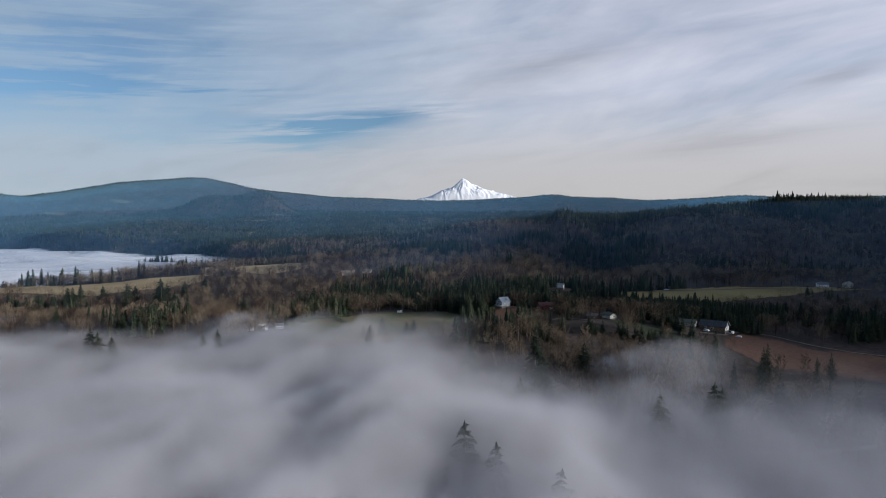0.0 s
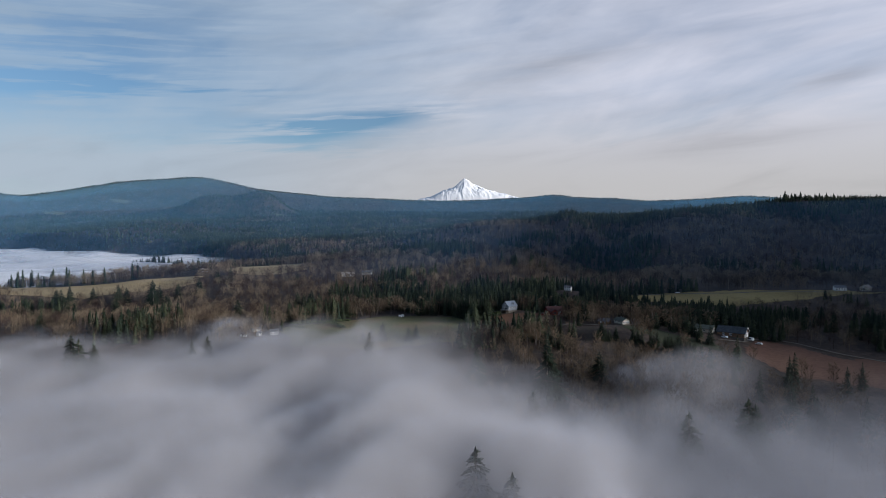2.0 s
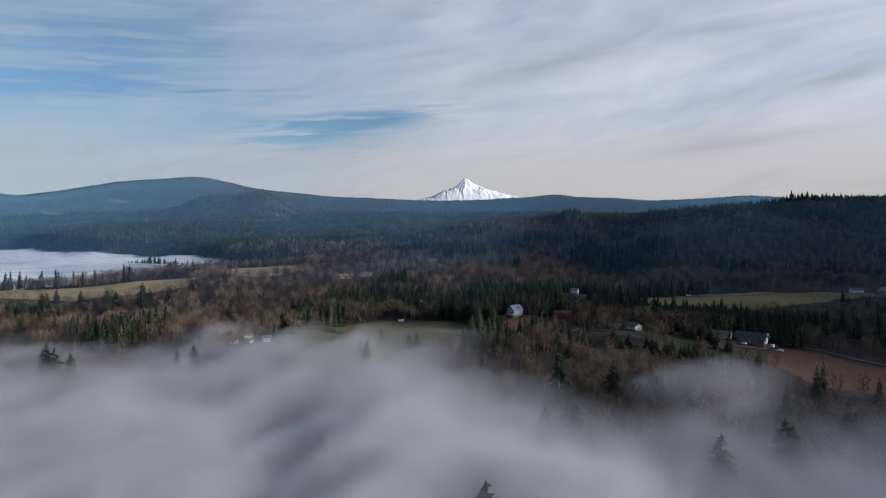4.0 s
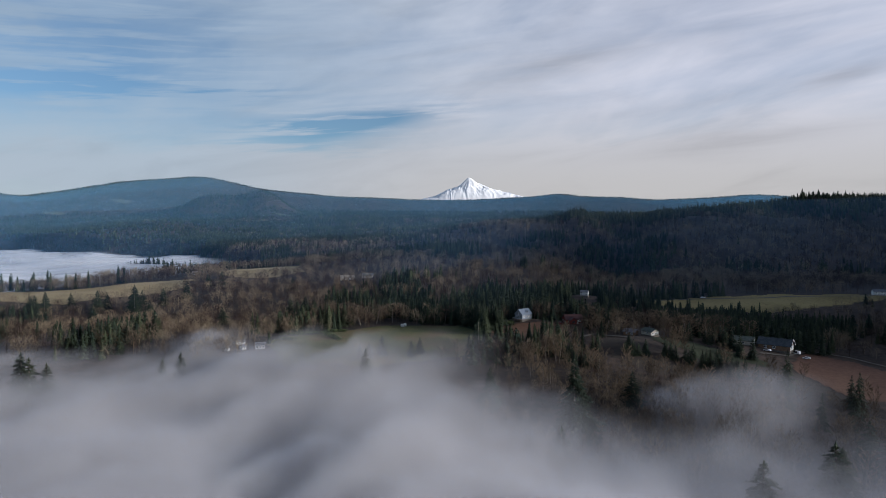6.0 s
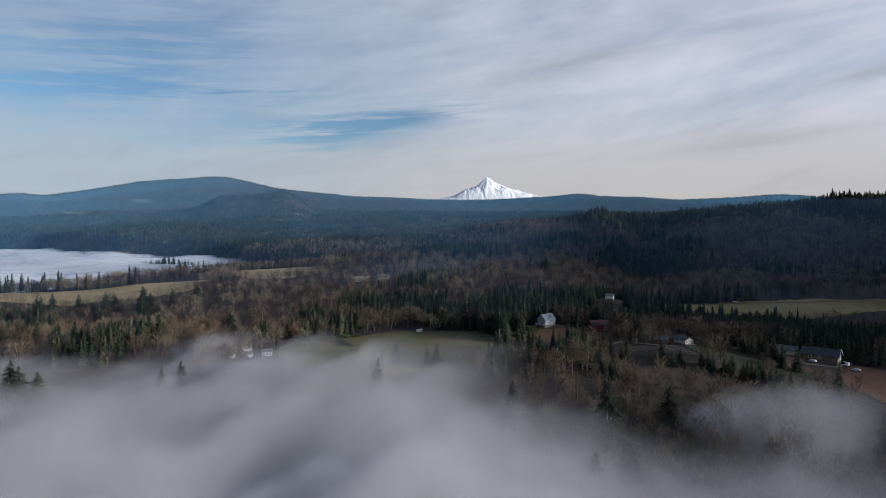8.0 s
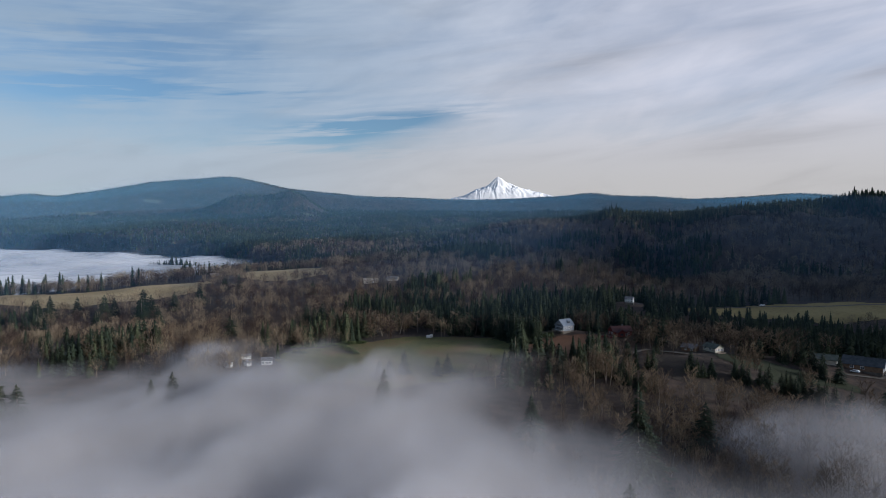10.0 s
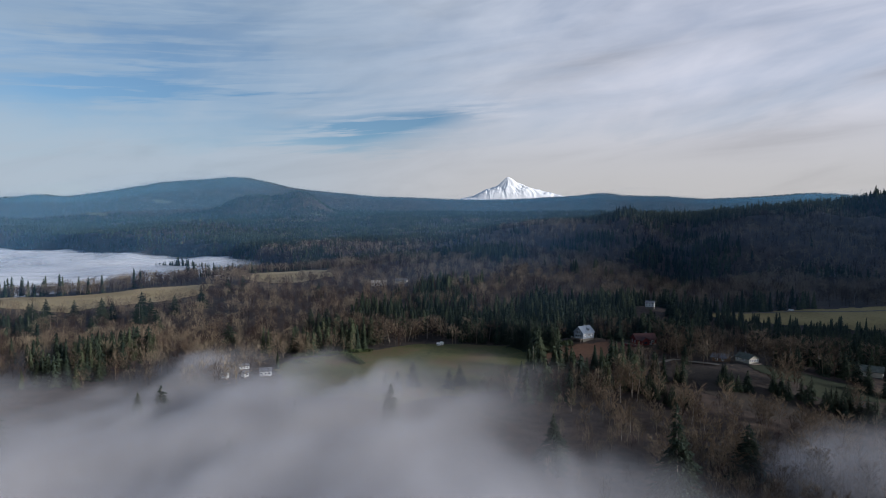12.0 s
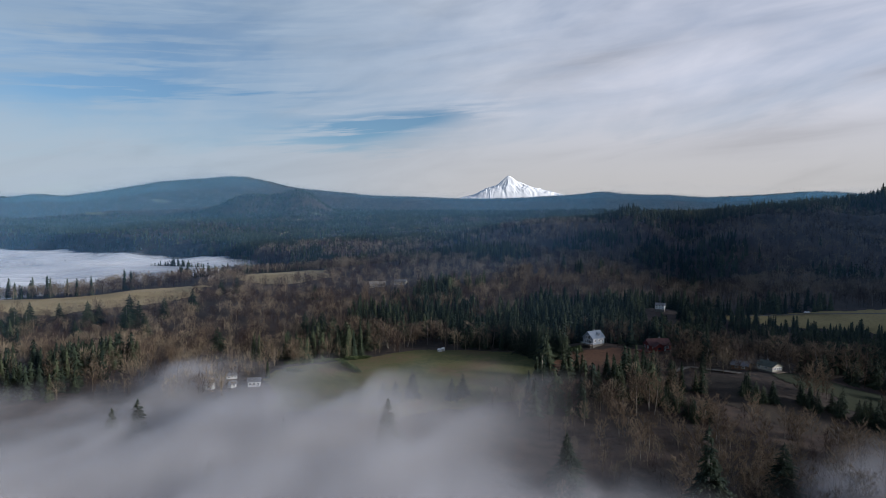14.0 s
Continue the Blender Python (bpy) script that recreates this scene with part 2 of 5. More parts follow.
def fbm(x, y, size, octaves=4, seed=0):
    """Rolling noise, about -0.5 to 0.5, with lumps of that size in metres."""
    total, amp, s = 0.0, 0.5, 1.0 / size
    for o in range(octaves):
        cx, cy = x * math.cos(o * 1.1) - y * math.sin(o * 1.1), x * math.sin(o * 1.1) + y * math.cos(o * 1.1)
        total = total + amp * (value_noise(cx * s + o * 17, cy * s - o * 9, seed + o) - 0.5)
        amp, s = amp * 0.5, s * 2.03
    return total


def bell(x, y, cx, cy, wx, wy):
    return np.exp(-((x - cx) / wx) ** 2 - ((y - cy) / wy) ** 2)


EYE_X, EYE_Y = -3.5, 100.0          # the middle of the flight, from which the far skyline is laid out
# the far skyline: azimuth in degrees, height over the level line in degrees
SKY_AZ = (-60, -45, -38.06, -35.94, -34.29, -30.99, -27.69, -25.09, -22.62, -21.94, -21.01, -18.65, -16.73, -14.28, -10.27, -2.08, 2.03, 6.09, 8.08, 10.4, 11.75, 12.95, 15.3, 18.04, 21.12, 23.64, 25.87, 27.62, 29.85, 32.26, 45, 60)
SKY_EL = (2.3, 2.4, 2.24, 2.6, 2.39, 3.02, 3.71, 4.03, 4.24, 4.35, 4.33, 3.89, 3.43, 3.21, 2.84, 2.56, 2.55, 2.73, 2.86, 3.09, 2.82, 2.76, 2.72, 2.43, 2.47, 2.56, 2.73, 2.63, 2.31, 2.33, 2.6, 2.4)
# the ridge on the sunny side: distance across, height of its crest
RIDGE_X = (-400, -120, 30, 180, 330, 480, 640, 760, 880, 1000, 1400, 2000)
RIDGE_Z = (62, 80, 96, 113, 119, 126, 135, 147, 164, 170, 165, 130)


def height(x, y):
    """The lie of the land."""
    x, y = np.asarray(x, float), np.asarray(y, float)
    z = -6 + 32 * smooth((y - 230 + 0.10 * np.clip(-x, -150, 200)) / 300)
    z = z + 40 * bell(x, y, 20, 990, 240, 170) + 9 * bell(x, y, -340, 900, 170, 150) + 10 * bell(x, y, 480, 760, 300, 130)
    z = z - 8 * smooth((x - 100) / 150) * bell(x, y, 250, 440, 200, 120)
    z = z - 11 * bell(x, y, -330, 590, 230, 75) - 8 * bell(x, y, 300, 590, 170, 60)
    z = z + 2 * bell(x, y, -118, 456, 55, 36) + 5 * bell(x, y, 128, 484, 32, 26) + 4 * bell(x, y, 70, 550, 50, 24) + 2.6 * bell(x, y, 54, 547, 17, 17) + 3.5 * bell(x, y, 205, 494, 55, 36) + 5.5 * bell(x, y, 131, 690, 34, 30)
    # unseen shoulder added on the sunny side to cast shade, notched to pass sun
    z = z + (160 * smooth((y + 420) / 200) * (1 - 0.45 * bell(y, 0, 312, 0, 48, 1)) * (1 - smooth((y - 740) / 160)) + 40 * smooth((y - 346) / 36) * (1 - smooth((y - 400) / 110))) * bell(x, 0, 740 + 0.12 * (y - 500), 0, 130, 1)
    # two unseen hills added beside the ridge to keep its face in shade
    z = z + 360 * bell(x, y, 1250, 1080, 190, 380) + 330 * bell(x, y, 1030, 800, 120, 260)
    # the river valley behind the pasture
    r = np.hypot(x - EYE_X, y - EYE_Y)
    a = np.degrees(np.arctan2(x - EYE_X, y - EYE_Y))
    near = np.interp(a, (-60, -38, -31, -25, -20, -16), (840, 850, 870, 930, 1080, 1200))
    end = np.interp(a, (-60, -38, -33, -29, -22, -18, -15), (2900, 2550, 2250, 1780, 1560, 1380, 1200))
    end = end + 420 * fbm(x, y, 420, 4, 77) * (a > -60)
    cut = smooth((r - near) / 130) * (1 - smooth((r - end + 60) / 260)) * (1 - smooth((a + 19) / 3.5)) * (a > -75)
    z = z * (1 - cut) - 30 * cut + 54 * bell(x + 0.4 * y, y, -590 + 532, 1330, 110, 28) * cut
    # the country rises towards the far hills
    z = z + np.clip(y - 1250, 0, 2600) * 0.062 * (1 - 0.9 * cut)
    crest = np.interp(x, RIDGE_X, RIDGE_Z)
    foot = 860 + 380 * (1 - smooth((x - 60) / 420))
    up = smooth((y - foot) / (1600 - foot)) ** 0.85 * smooth((x + 260) / 320)
    z = np.where(y < 1620, np.maximum(z, z * (1 - up) + crest * up), z)
    over = smooth((y - 1620) / 700)
    z = np.where(y >= 1620, np.maximum(z, crest * smooth((x + 260) / 320) * (1 - over) + z * over), z)
    rough = np.clip((y - 560) / 900, 0, 1)
    z = z + (3 + 22 * rough) * fbm(x, y, 260, 4, 5) * smooth((y - 300) / 400) + 2.0 * fbm(x, y, 60, 3, 9)
    z = z - 32 * bell(x, y, 330, 1110, 230, 90)
    z = z + 75 * fbm(x, y, 520, 3, 33) * smooth((y - 1750) / 400) * (1 - smooth((y - 3300) / 400)) * (1 - cut)
    # spurs and gullies on the ridge and the hills behind it
    face = smooth((y - 800) / 250) * (1 - smooth((y - 1560) / 120)) * smooth((x - 60) / 200)
    z = z + face * (46 * (0.16 - np.abs(fbm(x * 1.25, y * 0.55, 260, 3, 131))) * 2 + 16 * fbm(x * 1.3, y * 0.7, 110, 3, 137))
    # the gully that comes down beside the bare spur
    z = z - 42 * bell(x - 0.286 * (y - 1000), y, 250, 1180, 62, 250)
    # folds in the ridge's face
    z = z - 44 * smooth((y - 900) / 300) * (1 - smooth((y - 1500) / 130)) * smooth((x - 150) / 200) * np.abs(np.sin(x / 210 + 0.4 + fbm(x, y, 300, 3, 3) * 3)) ** 4
    # knolls and far hills
    z = z + (115 * bell(a, r, -16.2, 3550, 2.2, 260) + 100 * bell(a, r, -20.5, 3560, 3.0, 260)) * (np.abs(a) < 60)
    rise = sum(np.interp(a + k, SKY_AZ, SKY_EL) for k in (-0.5, 0, 0.5)) / 3
    far = 99 + 4560 * np.tan(np.radians(rise)) + 7 * fbm(x, y, 160, 3, 31)
    s = smooth((r - 3700) / 880)
    z = np.where(np.abs(a) < 60, z * (1 - s) + far * s, z * (1 - s) + 230 * s)
    return z


def link_mesh(name, verts, faces, mat, parent=None, label="", flat=True):
    """A mesh object from arrays of points and of triangles or quads."""
    verts, faces = np.asarray(verts, np.float32).reshape(-1, 3), np.asarray(faces, np.int32)
    me = bpy.data.meshes.new(name)
    k = faces.shape[1]
    me.vertices.add(len(verts))
    me.vertices.foreach_set("co", verts.ravel())
    me.loops.add(faces.size)
    me.loops.foreach_set("vertex_index", faces.ravel())
    me.polygons.add(len(faces))
    me.polygons.foreach_set("loop_start", np.arange(0, faces.size, k, dtype=np.int32))
    me.polygons.foreach_set("use_smooth", np.full(len(faces), not flat))
    me.update(calc_edges=True)
    me.materials.append(mat)
    ob = new(name, me)
    if parent:
        ob.parent = parent
    if label:
        ob["label"] = label
    return ob


def part(name, bm, mat, parent=None, label="", flat=True):
    """Links a bmesh as one object under a thing or a part."""
    me = bpy.data.meshes.new(name)
    bm.to_mesh(me)
    bm.free()
    me.polygons.foreach_set("use_smooth", np.full(len(me.polygons), not flat))
    me.materials.append(mat)
    ob = new(name, me)
    if parent:
        ob.parent = parent
    if label:
        ob["label"] = label
    return ob


def grid_faces(nu, nv):
    i = np.arange((nu - 1) * (nv - 1))
    a = i // (nv - 1) * nv + i % (nv - 1)
    return np.stack([a, a + nv, a + nv + 1, a + 1], 1)


# ---- the land ----
bearings = np.radians(np.concatenate([np.linspace(-180, -50, 40)[:-1], np.linspace(-50, 50, 310), np.linspace(50, 180, 40)[1:]]))
reach = np.concatenate([np.linspace(1, 200, 12)[:-1], np.linspace(200, 900, 110)[:-1], np.linspace(900, 2400, 130)[:-1], np.linspace(2400, 4880, 110)])
B, R = np.meshgrid(bearings, reach, indexing="ij")
GX, GY = R * np.sin(B), R * np.cos(B)
ground = link_mesh("ground", np.stack([GX, GY, height(GX, GY)], -1), grid_faces(len(bearings), len(reach)), M_ground, flat=False)
tagged(ground, "wooded hills and valley floor of brown leaf litter", "ground", kind="structure")

# fields: outlines in metres
FIELDS = {
    "pasture": [(-640, 735), (-452, 706), (-376, 682), (-345, 716), (-312, 748), (-300, 790), (-318, 850), (-345, 830), (-425, 785), (-490, 780), (-640, 800)],
    "upper_pasture": [(-270, 850), (-225, 840), (-190, 880), (-205, 950), (-250, 975), (-320, 930)],
    "meadow": [(-104, 440), (-116, 478), (-112, 505), (-78, 530), (-42, 556), (5, 552), (19, 528), (27, 500), (6, 458), (-50, 432)],
    "rough_grass": [(24, 505), (29, 535), (48, 537), (88, 548), (84, 520), (62, 505), (33, 484)],
    "hayfield": [(165, 686), (240, 698), (330, 708), (430, 704), (470, 686), (380, 668), (285, 636), (200, 650)],
    "lawn": [(134, 488), (148, 496), (168, 482), (196, 464), (194, 452), (162, 462), (142, 474)],
    "paddock": [(92, 490), (106, 492), (126, 466), (160, 446), (158, 424), (120, 434), (98, 462)],
    "brown_field": [(222, 478), (235, 486), (255, 478), (273, 459), (293, 442), (335, 420), (335, 385), (275, 388), (228, 418), (208, 452)],
}

# felled clearings on the far slopes: azimuth in degrees, distance, half width, half depth
for a, r, wide, deep in ((-32.2, 3860, 90, 30), (-11.5, 2950, 70, 34), (-6.5, 2780, 50, 26), (-3.6, 3050, 90, 30), (-14.5, 3180, 70, 26), (-27.5, 4050, 80, 26), (-9.0, 3350, 100, 26), (-1.2, 2700, 60, 22), (2.5, 2900, 60, 20)):
    cx, cy = EYE_X + r * math.sin(radians(a)), EYE_Y + r * math.cos(radians(a))
    FIELDS[f"clearing {a}"] = [(cx + wide * math.cos(k * 0.628) * (0.8 + 0.3 * math.sin(k * 2.3 + a)), cy + deep * math.sin(k * 0.628)) for k in range(10)]


def inside(x, y, outline):
    x, y = np.asarray(x, float), np.asarray(y, float)
    hit = np.zeros(x.shape, bool)
    for (x0, y0), (x1, y1) in zip(outline, outline[1:] + outline[:1]):
        cross = (y0 > y) != (y1 > y)
        hit ^= cross & (x < (x1 - x0) * (y - y0) / ((y1 - y0) or 1e-9) + x0)
    return hit


def drape(name, outline, step, lift, mat, label, category):
    """A field as a sheet that follows the land, its rim a little ragged."""
    xs, ys = [p[0] for p in outline], [p[1] for p in outline]
    u, v = np.arange(min(xs) - step, max(xs) + step * 2, step), np.arange(min(ys) - step, max(ys) + step * 2, step)
    X, Y = np.meshgrid(u, v, indexing="ij")
    wx, wy = X + 22 * fbm(X, Y, 30, 4, 2), Y + 22 * fbm(X, Y, 30, 4, 4)
    f = grid_faces(len(u), len(v))
    keep = inside(wx.ravel()[f].mean(1), wy.ravel()[f].mean(1), outline)
    Z = height(X, Y) + lift
    ob = link_mesh(name, np.stack([X, Y, Z], -1), f[keep], mat, flat=False)
    return tagged(ob, label, category, kind="structure")


M_pasture = material("winter_pasture", [(0.17, 0.125, 0.04), (0.25, 0.185, 0.062), (0.32, 0.24, 0.09)], 0.95, 0.02, 0.5, 0.2, fine=20)
M_meadow = material("meadow_grass", [(0.055, 0.06, 0.016), (0.098, 0.092, 0.026), (0.125, 0.085, 0.038)], 0.95, 0.035, 0.7, 0.2, fine=14)
M_brown = material("brown_grass", [(0.08, 0.042, 0.024), (0.125, 0.064, 0.036), (0.16, 0.09, 0.05)], 0.95, 0.04, 0.6, 0.2, fine=14)
M_redfield = material("reddish_field", [(0.058, 0.03, 0.02), (0.085, 0.042, 0.028), (0.11, 0.06, 0.038)], 0.95, 0.03, 0.6, 0.2, fine=14)
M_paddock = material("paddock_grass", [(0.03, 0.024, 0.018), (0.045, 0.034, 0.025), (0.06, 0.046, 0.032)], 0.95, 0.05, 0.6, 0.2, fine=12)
# grass colours lowered to carry the shade that lies on the lawn
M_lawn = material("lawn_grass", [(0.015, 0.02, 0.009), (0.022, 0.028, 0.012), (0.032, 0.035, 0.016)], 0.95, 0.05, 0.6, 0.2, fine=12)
M_tanfield = material("straw_pasture", [(0.25, 0.185, 0.085), (0.33, 0.25, 0.125), (0.40, 0.31, 0.165)], 0.95, 0.02, 0.5, 0.2, fine=20)
drape("pasture", FIELDS["pasture"], 3, 0.5, M_tanfield, "straw-coloured winter pasture on the low crest", "field")
drape("upper_pasture", FIELDS["upper_pasture"], 3, 0.5, M_tanfield, "strip of straw-coloured pasture behind bare trees", "field")
drape("meadow", FIELDS["meadow"], 1.5, 0.3, M_meadow, "yellow-green grass meadow at the edge of the mist", "meadow")
drape("rough_grass", FIELDS["rough_grass"], 1.5, 0.35, M_brown, "rusty brown rough grass below the blue house", "meadow")
drape("hayfield", FIELDS["hayfield"], 3, 0.5, M_pasture, "dull yellow hayfield below the wooded ridge", "field")
drape("lawn", FIELDS["lawn"], 1.5, 0.2, M_lawn, "green sloping lawn beside the pale house, darkened for shade", "lawn")
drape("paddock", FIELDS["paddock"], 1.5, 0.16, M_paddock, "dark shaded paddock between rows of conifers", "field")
drape("brown_field", FIELDS["brown_field"], 2, 0.2, M_redfield, "reddish brown field under thin mist", "field")

M_felled = material("felled_slope", [(0.075, 0.075, 0.04), (0.12, 0.105, 0.06), (0.17, 0.135, 0.085)], 0.95, 0.01, 0.8, 0.2, fine=10)
for key, outline in FIELDS.items():
    if key.startswith("clearing"):
        drape("clearing", outline, 8, 1.2, M_felled, "pale felled clearing on the distant wooded slope", "clearing")

# house sites, kept free of trees: x, y, radius
SITES = [(55, 545, 11), (92, 547, 12), (135, 498, 11), (215, 488, 13), (197, 492, 10), (131, 683, 17), (433, 703, 15), (-118, 462, 8), (-134, 468, 7),
         (-35, 551, 6), (-347, 897, 12)]


def open_land(x, y, margin=0):
    clear = np.zeros(np.shape(x), bool)
    for outline in FIELDS.values():
        clear |= inside(x, y, outline)
    for sx, sy, sr in SITES:
        clear |= (x - sx) ** 2 + (y - sy) ** 2 < sr * sr
        # the view down the slope from each house is kept open
        dx, dy = -5 - sx, 90 - sy
        n = math.hypot(dx, dy)
        along, aside = ((x - sx) * dx + (y - sy) * dy) / n, ((x - sx) * dy - (y - sy) * dx) / n
        clear |= (along > 0) & (along < sr * 3.4) & (np.abs(aside) < sr * 0.75)
    return clear


# ---- the snow mountain ----
u, v = np.linspace(-520, 480, 260), np.linspace(-110, 110, 60)
X, Y = np.meshgrid(u, v, indexing="ij")
rho = np.sqrt(np.where(X < 0, X * 1.06, X * 0.70) ** 2 + (Y * 2.3) ** 2 + 64) - 8
cone = np.interp(rho, (0, 12, 40, 90, 150, 215, 280, 520), (0, 13, 37, 68, 96, 120, 142, 200)) + 70 * (np.abs(Y) / 110) ** 5
theta = np.arctan2(Y * 1.4, X) + 2.2 * fbm(X, Y, 90, 3, 52)
rib = 0.7 * 7 * np.abs(np.sin(3.1 * theta + 0.7)) + 3 * np.abs(np.sin(9 * theta + 2.0)) + 30 * np.abs(fbm(X * 0.8 + Y, Y * 0.7 - 0.3 * X, 50, 5, 41))
shelf = 9 * bell(X, Y, -165, -20, 45, 60) + 6 * bell(X, Y, 30, -30, 26, 30) - 7 * bell(X, Y, 70, -40, 30, 30)
Z = 480 - cone - (rib - 6) * smooth(cone / 45) + shelf + 5 * fbm(X, Y, 26, 3, 47) * smooth(cone / 20)
M_snow = bpy.data.materials.new("snow_and_rock")
M_snow.use_nodes = True
sn, sl = M_snow.node_tree.nodes, M_snow.node_tree.links
geo, tex, rampn = sn.new("ShaderNodeNewGeometry"), sn.new("ShaderNodeTexNoise"), sn.new("ShaderNodeValToRGB")
tex.inputs["Scale"].default_value, tex.inputs["Detail"].default_value, tex.inputs["Roughness"].default_value = 0.022, 8, 0.7
mapn = sn.new("ShaderNodeMapping")
mapn.inputs["Scale"].default_value, mapn.inputs["Rotation"].default_value = (1.0, 0.4, 0.5), (0, 0.6, 0)
sl.new(geo.outputs["Position"], mapn.inputs[0])
sl.new(mapn.outputs[0], tex.inputs["Vector"])
for e, (p, c) in zip(rampn.color_ramp.elements, ((0.31, (0.24, 0.23, 0.24)), (0.38, (0.92, 0.92, 0.93)))):
    e.position, e.color = p, (*c, 1)
sl.new(tex.outputs[0], rampn.inputs[0])
sl.new(rampn.outputs[0], sn["Principled BSDF"].inputs["Base Color"])
sn["Principled BSDF"].inputs["Roughness"].default_value = 0.7
mountain = link_mesh("snow_mountain", np.stack([X + 165, Y + 4835, Z], -1), grid_faces(len(u), len(v)), M_snow, flat=False)
tagged(mountain, "snow-covered volcanic peak with thin rock bands behind the hills", "mountain", kind="structure")

# ---- trees ----
rng = np.random.default_rng(11)


def spray_conifer(sprays, seed, core=6, blunt=0.85, size=1.0):
    """A conifer of unit height and radius: a dark core and many ragged branch sprays."""
    g = np.random.default_rng(seed)
    vs, fs = [], []
    b = 0
    vs.append((0, 0, 0.97))
    for k in range(core):
        a = 6.283 * k / core
        rr = 0.55 * (0.8 + 0.4 * g.random())
        vs.append((rr * math.cos(a), rr * math.sin(a), 0.06 + 0.05 * g.random()))
    fs += [(0, 1 + k, 1 + (k + 1) % core) for k in range(core)]
    for k in range(sprays):
        f = ((k + g.random()) / sprays) ** 1.15
        z = 0.08 + 0.92 * f
        rad = (1 - f) ** blunt * (0.75 + 0.5 * g.random()) + 0.03
        a = k * 2.4 + g.normal() * 0.3
        w = (0.16 + 0.22 * rad) * size * (0.7 + 0.6 * g.random())
        c, s = math.cos(a), math.sin(a)
        r0 = rad * 0.25
        drop = (0.03 + 0.09 * g.random()) * (1 - 0.5 * f)
        m = 0.62 * rad
        b = len(vs)
        vs += [(r0 * c, r0 * s, z + 0.035), (m * c - w * s, m * s + w * c, z - drop * 0.6), (rad * c, rad * s, z - drop), (m * c + w * s, m * s - w * c, z - drop * 0.6)]
        fs += [(b, b + 1, b + 2), (b, b + 2, b + 3)]
    return np.array(vs), np.array(fs)


def sliver_tree(twigs, seed, width, trunk=True):
    """A bare broadleaf tree of unit height: stem and a crown of thin rising twigs."""
    g = np.random.default_rng(seed)
    vs, fs = [], []

    def sliver(p, q, w):
        p, q = np.array(p), np.array(q)
        d = np.cross(q - p, g.normal(size=3))
        d = d / (np.linalg.norm(d) + 1e-9) * w * np.array([3.0, 3.0, 1.0])
        b = len(vs)
        vs.extend([p - d, p + d, q])
        fs.append((b, b + 1, b + 2))

    if trunk:
        sliver((0, 0, 0), (0.02, 0, 0.85), width * 1.3)
        sliver((0, 0, 0), (0, 0.02, 0.8), width * 1.3)
    for k in range(twigs // 7 if trunk else 0):
        a, lo = k * 2.4 + g.normal() * 0.3, 0.2 + 0.35 * g.random()
        reach = 0.35 + 0.4 * g.random()
        sliver((0, 0, lo), (reach * math.cos(a), reach * math.sin(a), lo + 0.28 + 0.2 * g.random()), width * 0.9)
    for k in range(twigs):
        d = g.normal(size=3)
        d[2] = d[2] * 0.8 + 0.4
        d = d / np.linalg.norm(d)
        core = 0.35 + 0.6 * g.random() ** 0.5
        ln = 0.10 + 0.14 * g.random() if trunk else 0.2 + 0.2 * g.random()
        e = d + g.normal(size=3) * 0.4
        p = np.array([d[0] * core * 0.9, d[1] * core * 0.9, 0.52 + d[2] * core * 0.42])
        sliver(p, p + np.array([e[0] * ln * 1.5, e[1] * ln * 1.5, (0.25 + 0.55 * e[2]) * ln]), width * (0.6 + 0.9 * g.random()))
    return np.array(vs), np.array(fs)


def scatter(name, shapes, pos, radius, tall, mat, label, category):
    """Many trees of a few shapes as one mass of real geometry."""
    vs, fs, tones, base = [], [], [], 0
    tone_each = rng.random(len(pos))
    pick, turn = rng.integers(0, len(shapes), len(pos)), rng.random(len(pos)) * 6.283
    for s, (tv, tf) in enumerate(shapes):
        k = np.nonzero(pick == s)[0]
        if not len(k):
            continue
        c, n = np.cos(turn[k])[:, None], np.sin(turn[k])[:, None]
        x = (tv[:, 0] * c - tv[:, 1] * n) * radius[k][:, None] + pos[k, 0][:, None]
        y = (tv[:, 0] * n + tv[:, 1] * c) * radius[k][:, None] + pos[k, 1][:, None]
        z = tv[:, 2] * tall[k][:, None] + pos[k, 2][:, None] - 0.4
        vs.append(np.stack([x, y, z], -1).reshape(-1, 3))
        fs.append((tf[None] + (np.arange(len(k)) * len(tv))[:, None, None]).reshape(-1, 3) + base)
        tones.append(np.repeat(tone_each[k], len(tv)))
        base += len(k) * len(tv)
    ob = link_mesh(name, np.concatenate(vs), np.concatenate(fs), mat)
    ob.data.attributes.new("tree_tone", "FLOAT", "POINT").data.foreach_set("value", np.concatenate(tones).astype(np.float32))
    return tagged(ob, label, category, kind="stuff")


def spots(r0, r1, gap, half):
    """Jittered places in a ring sector ahead, gap metres apart."""
    n = int(half * math.pi / 180 * (r1 * r1 - r0 * r0) / (gap * gap))
    r = np.sqrt(rng.random(n) * (r1 * r1 - r0 * r0) + r0 * r0)
    a = (rng.random(n) * 2 - 1) * radians(half)
    return r * np.sin(a), r * np.cos(a) + 40


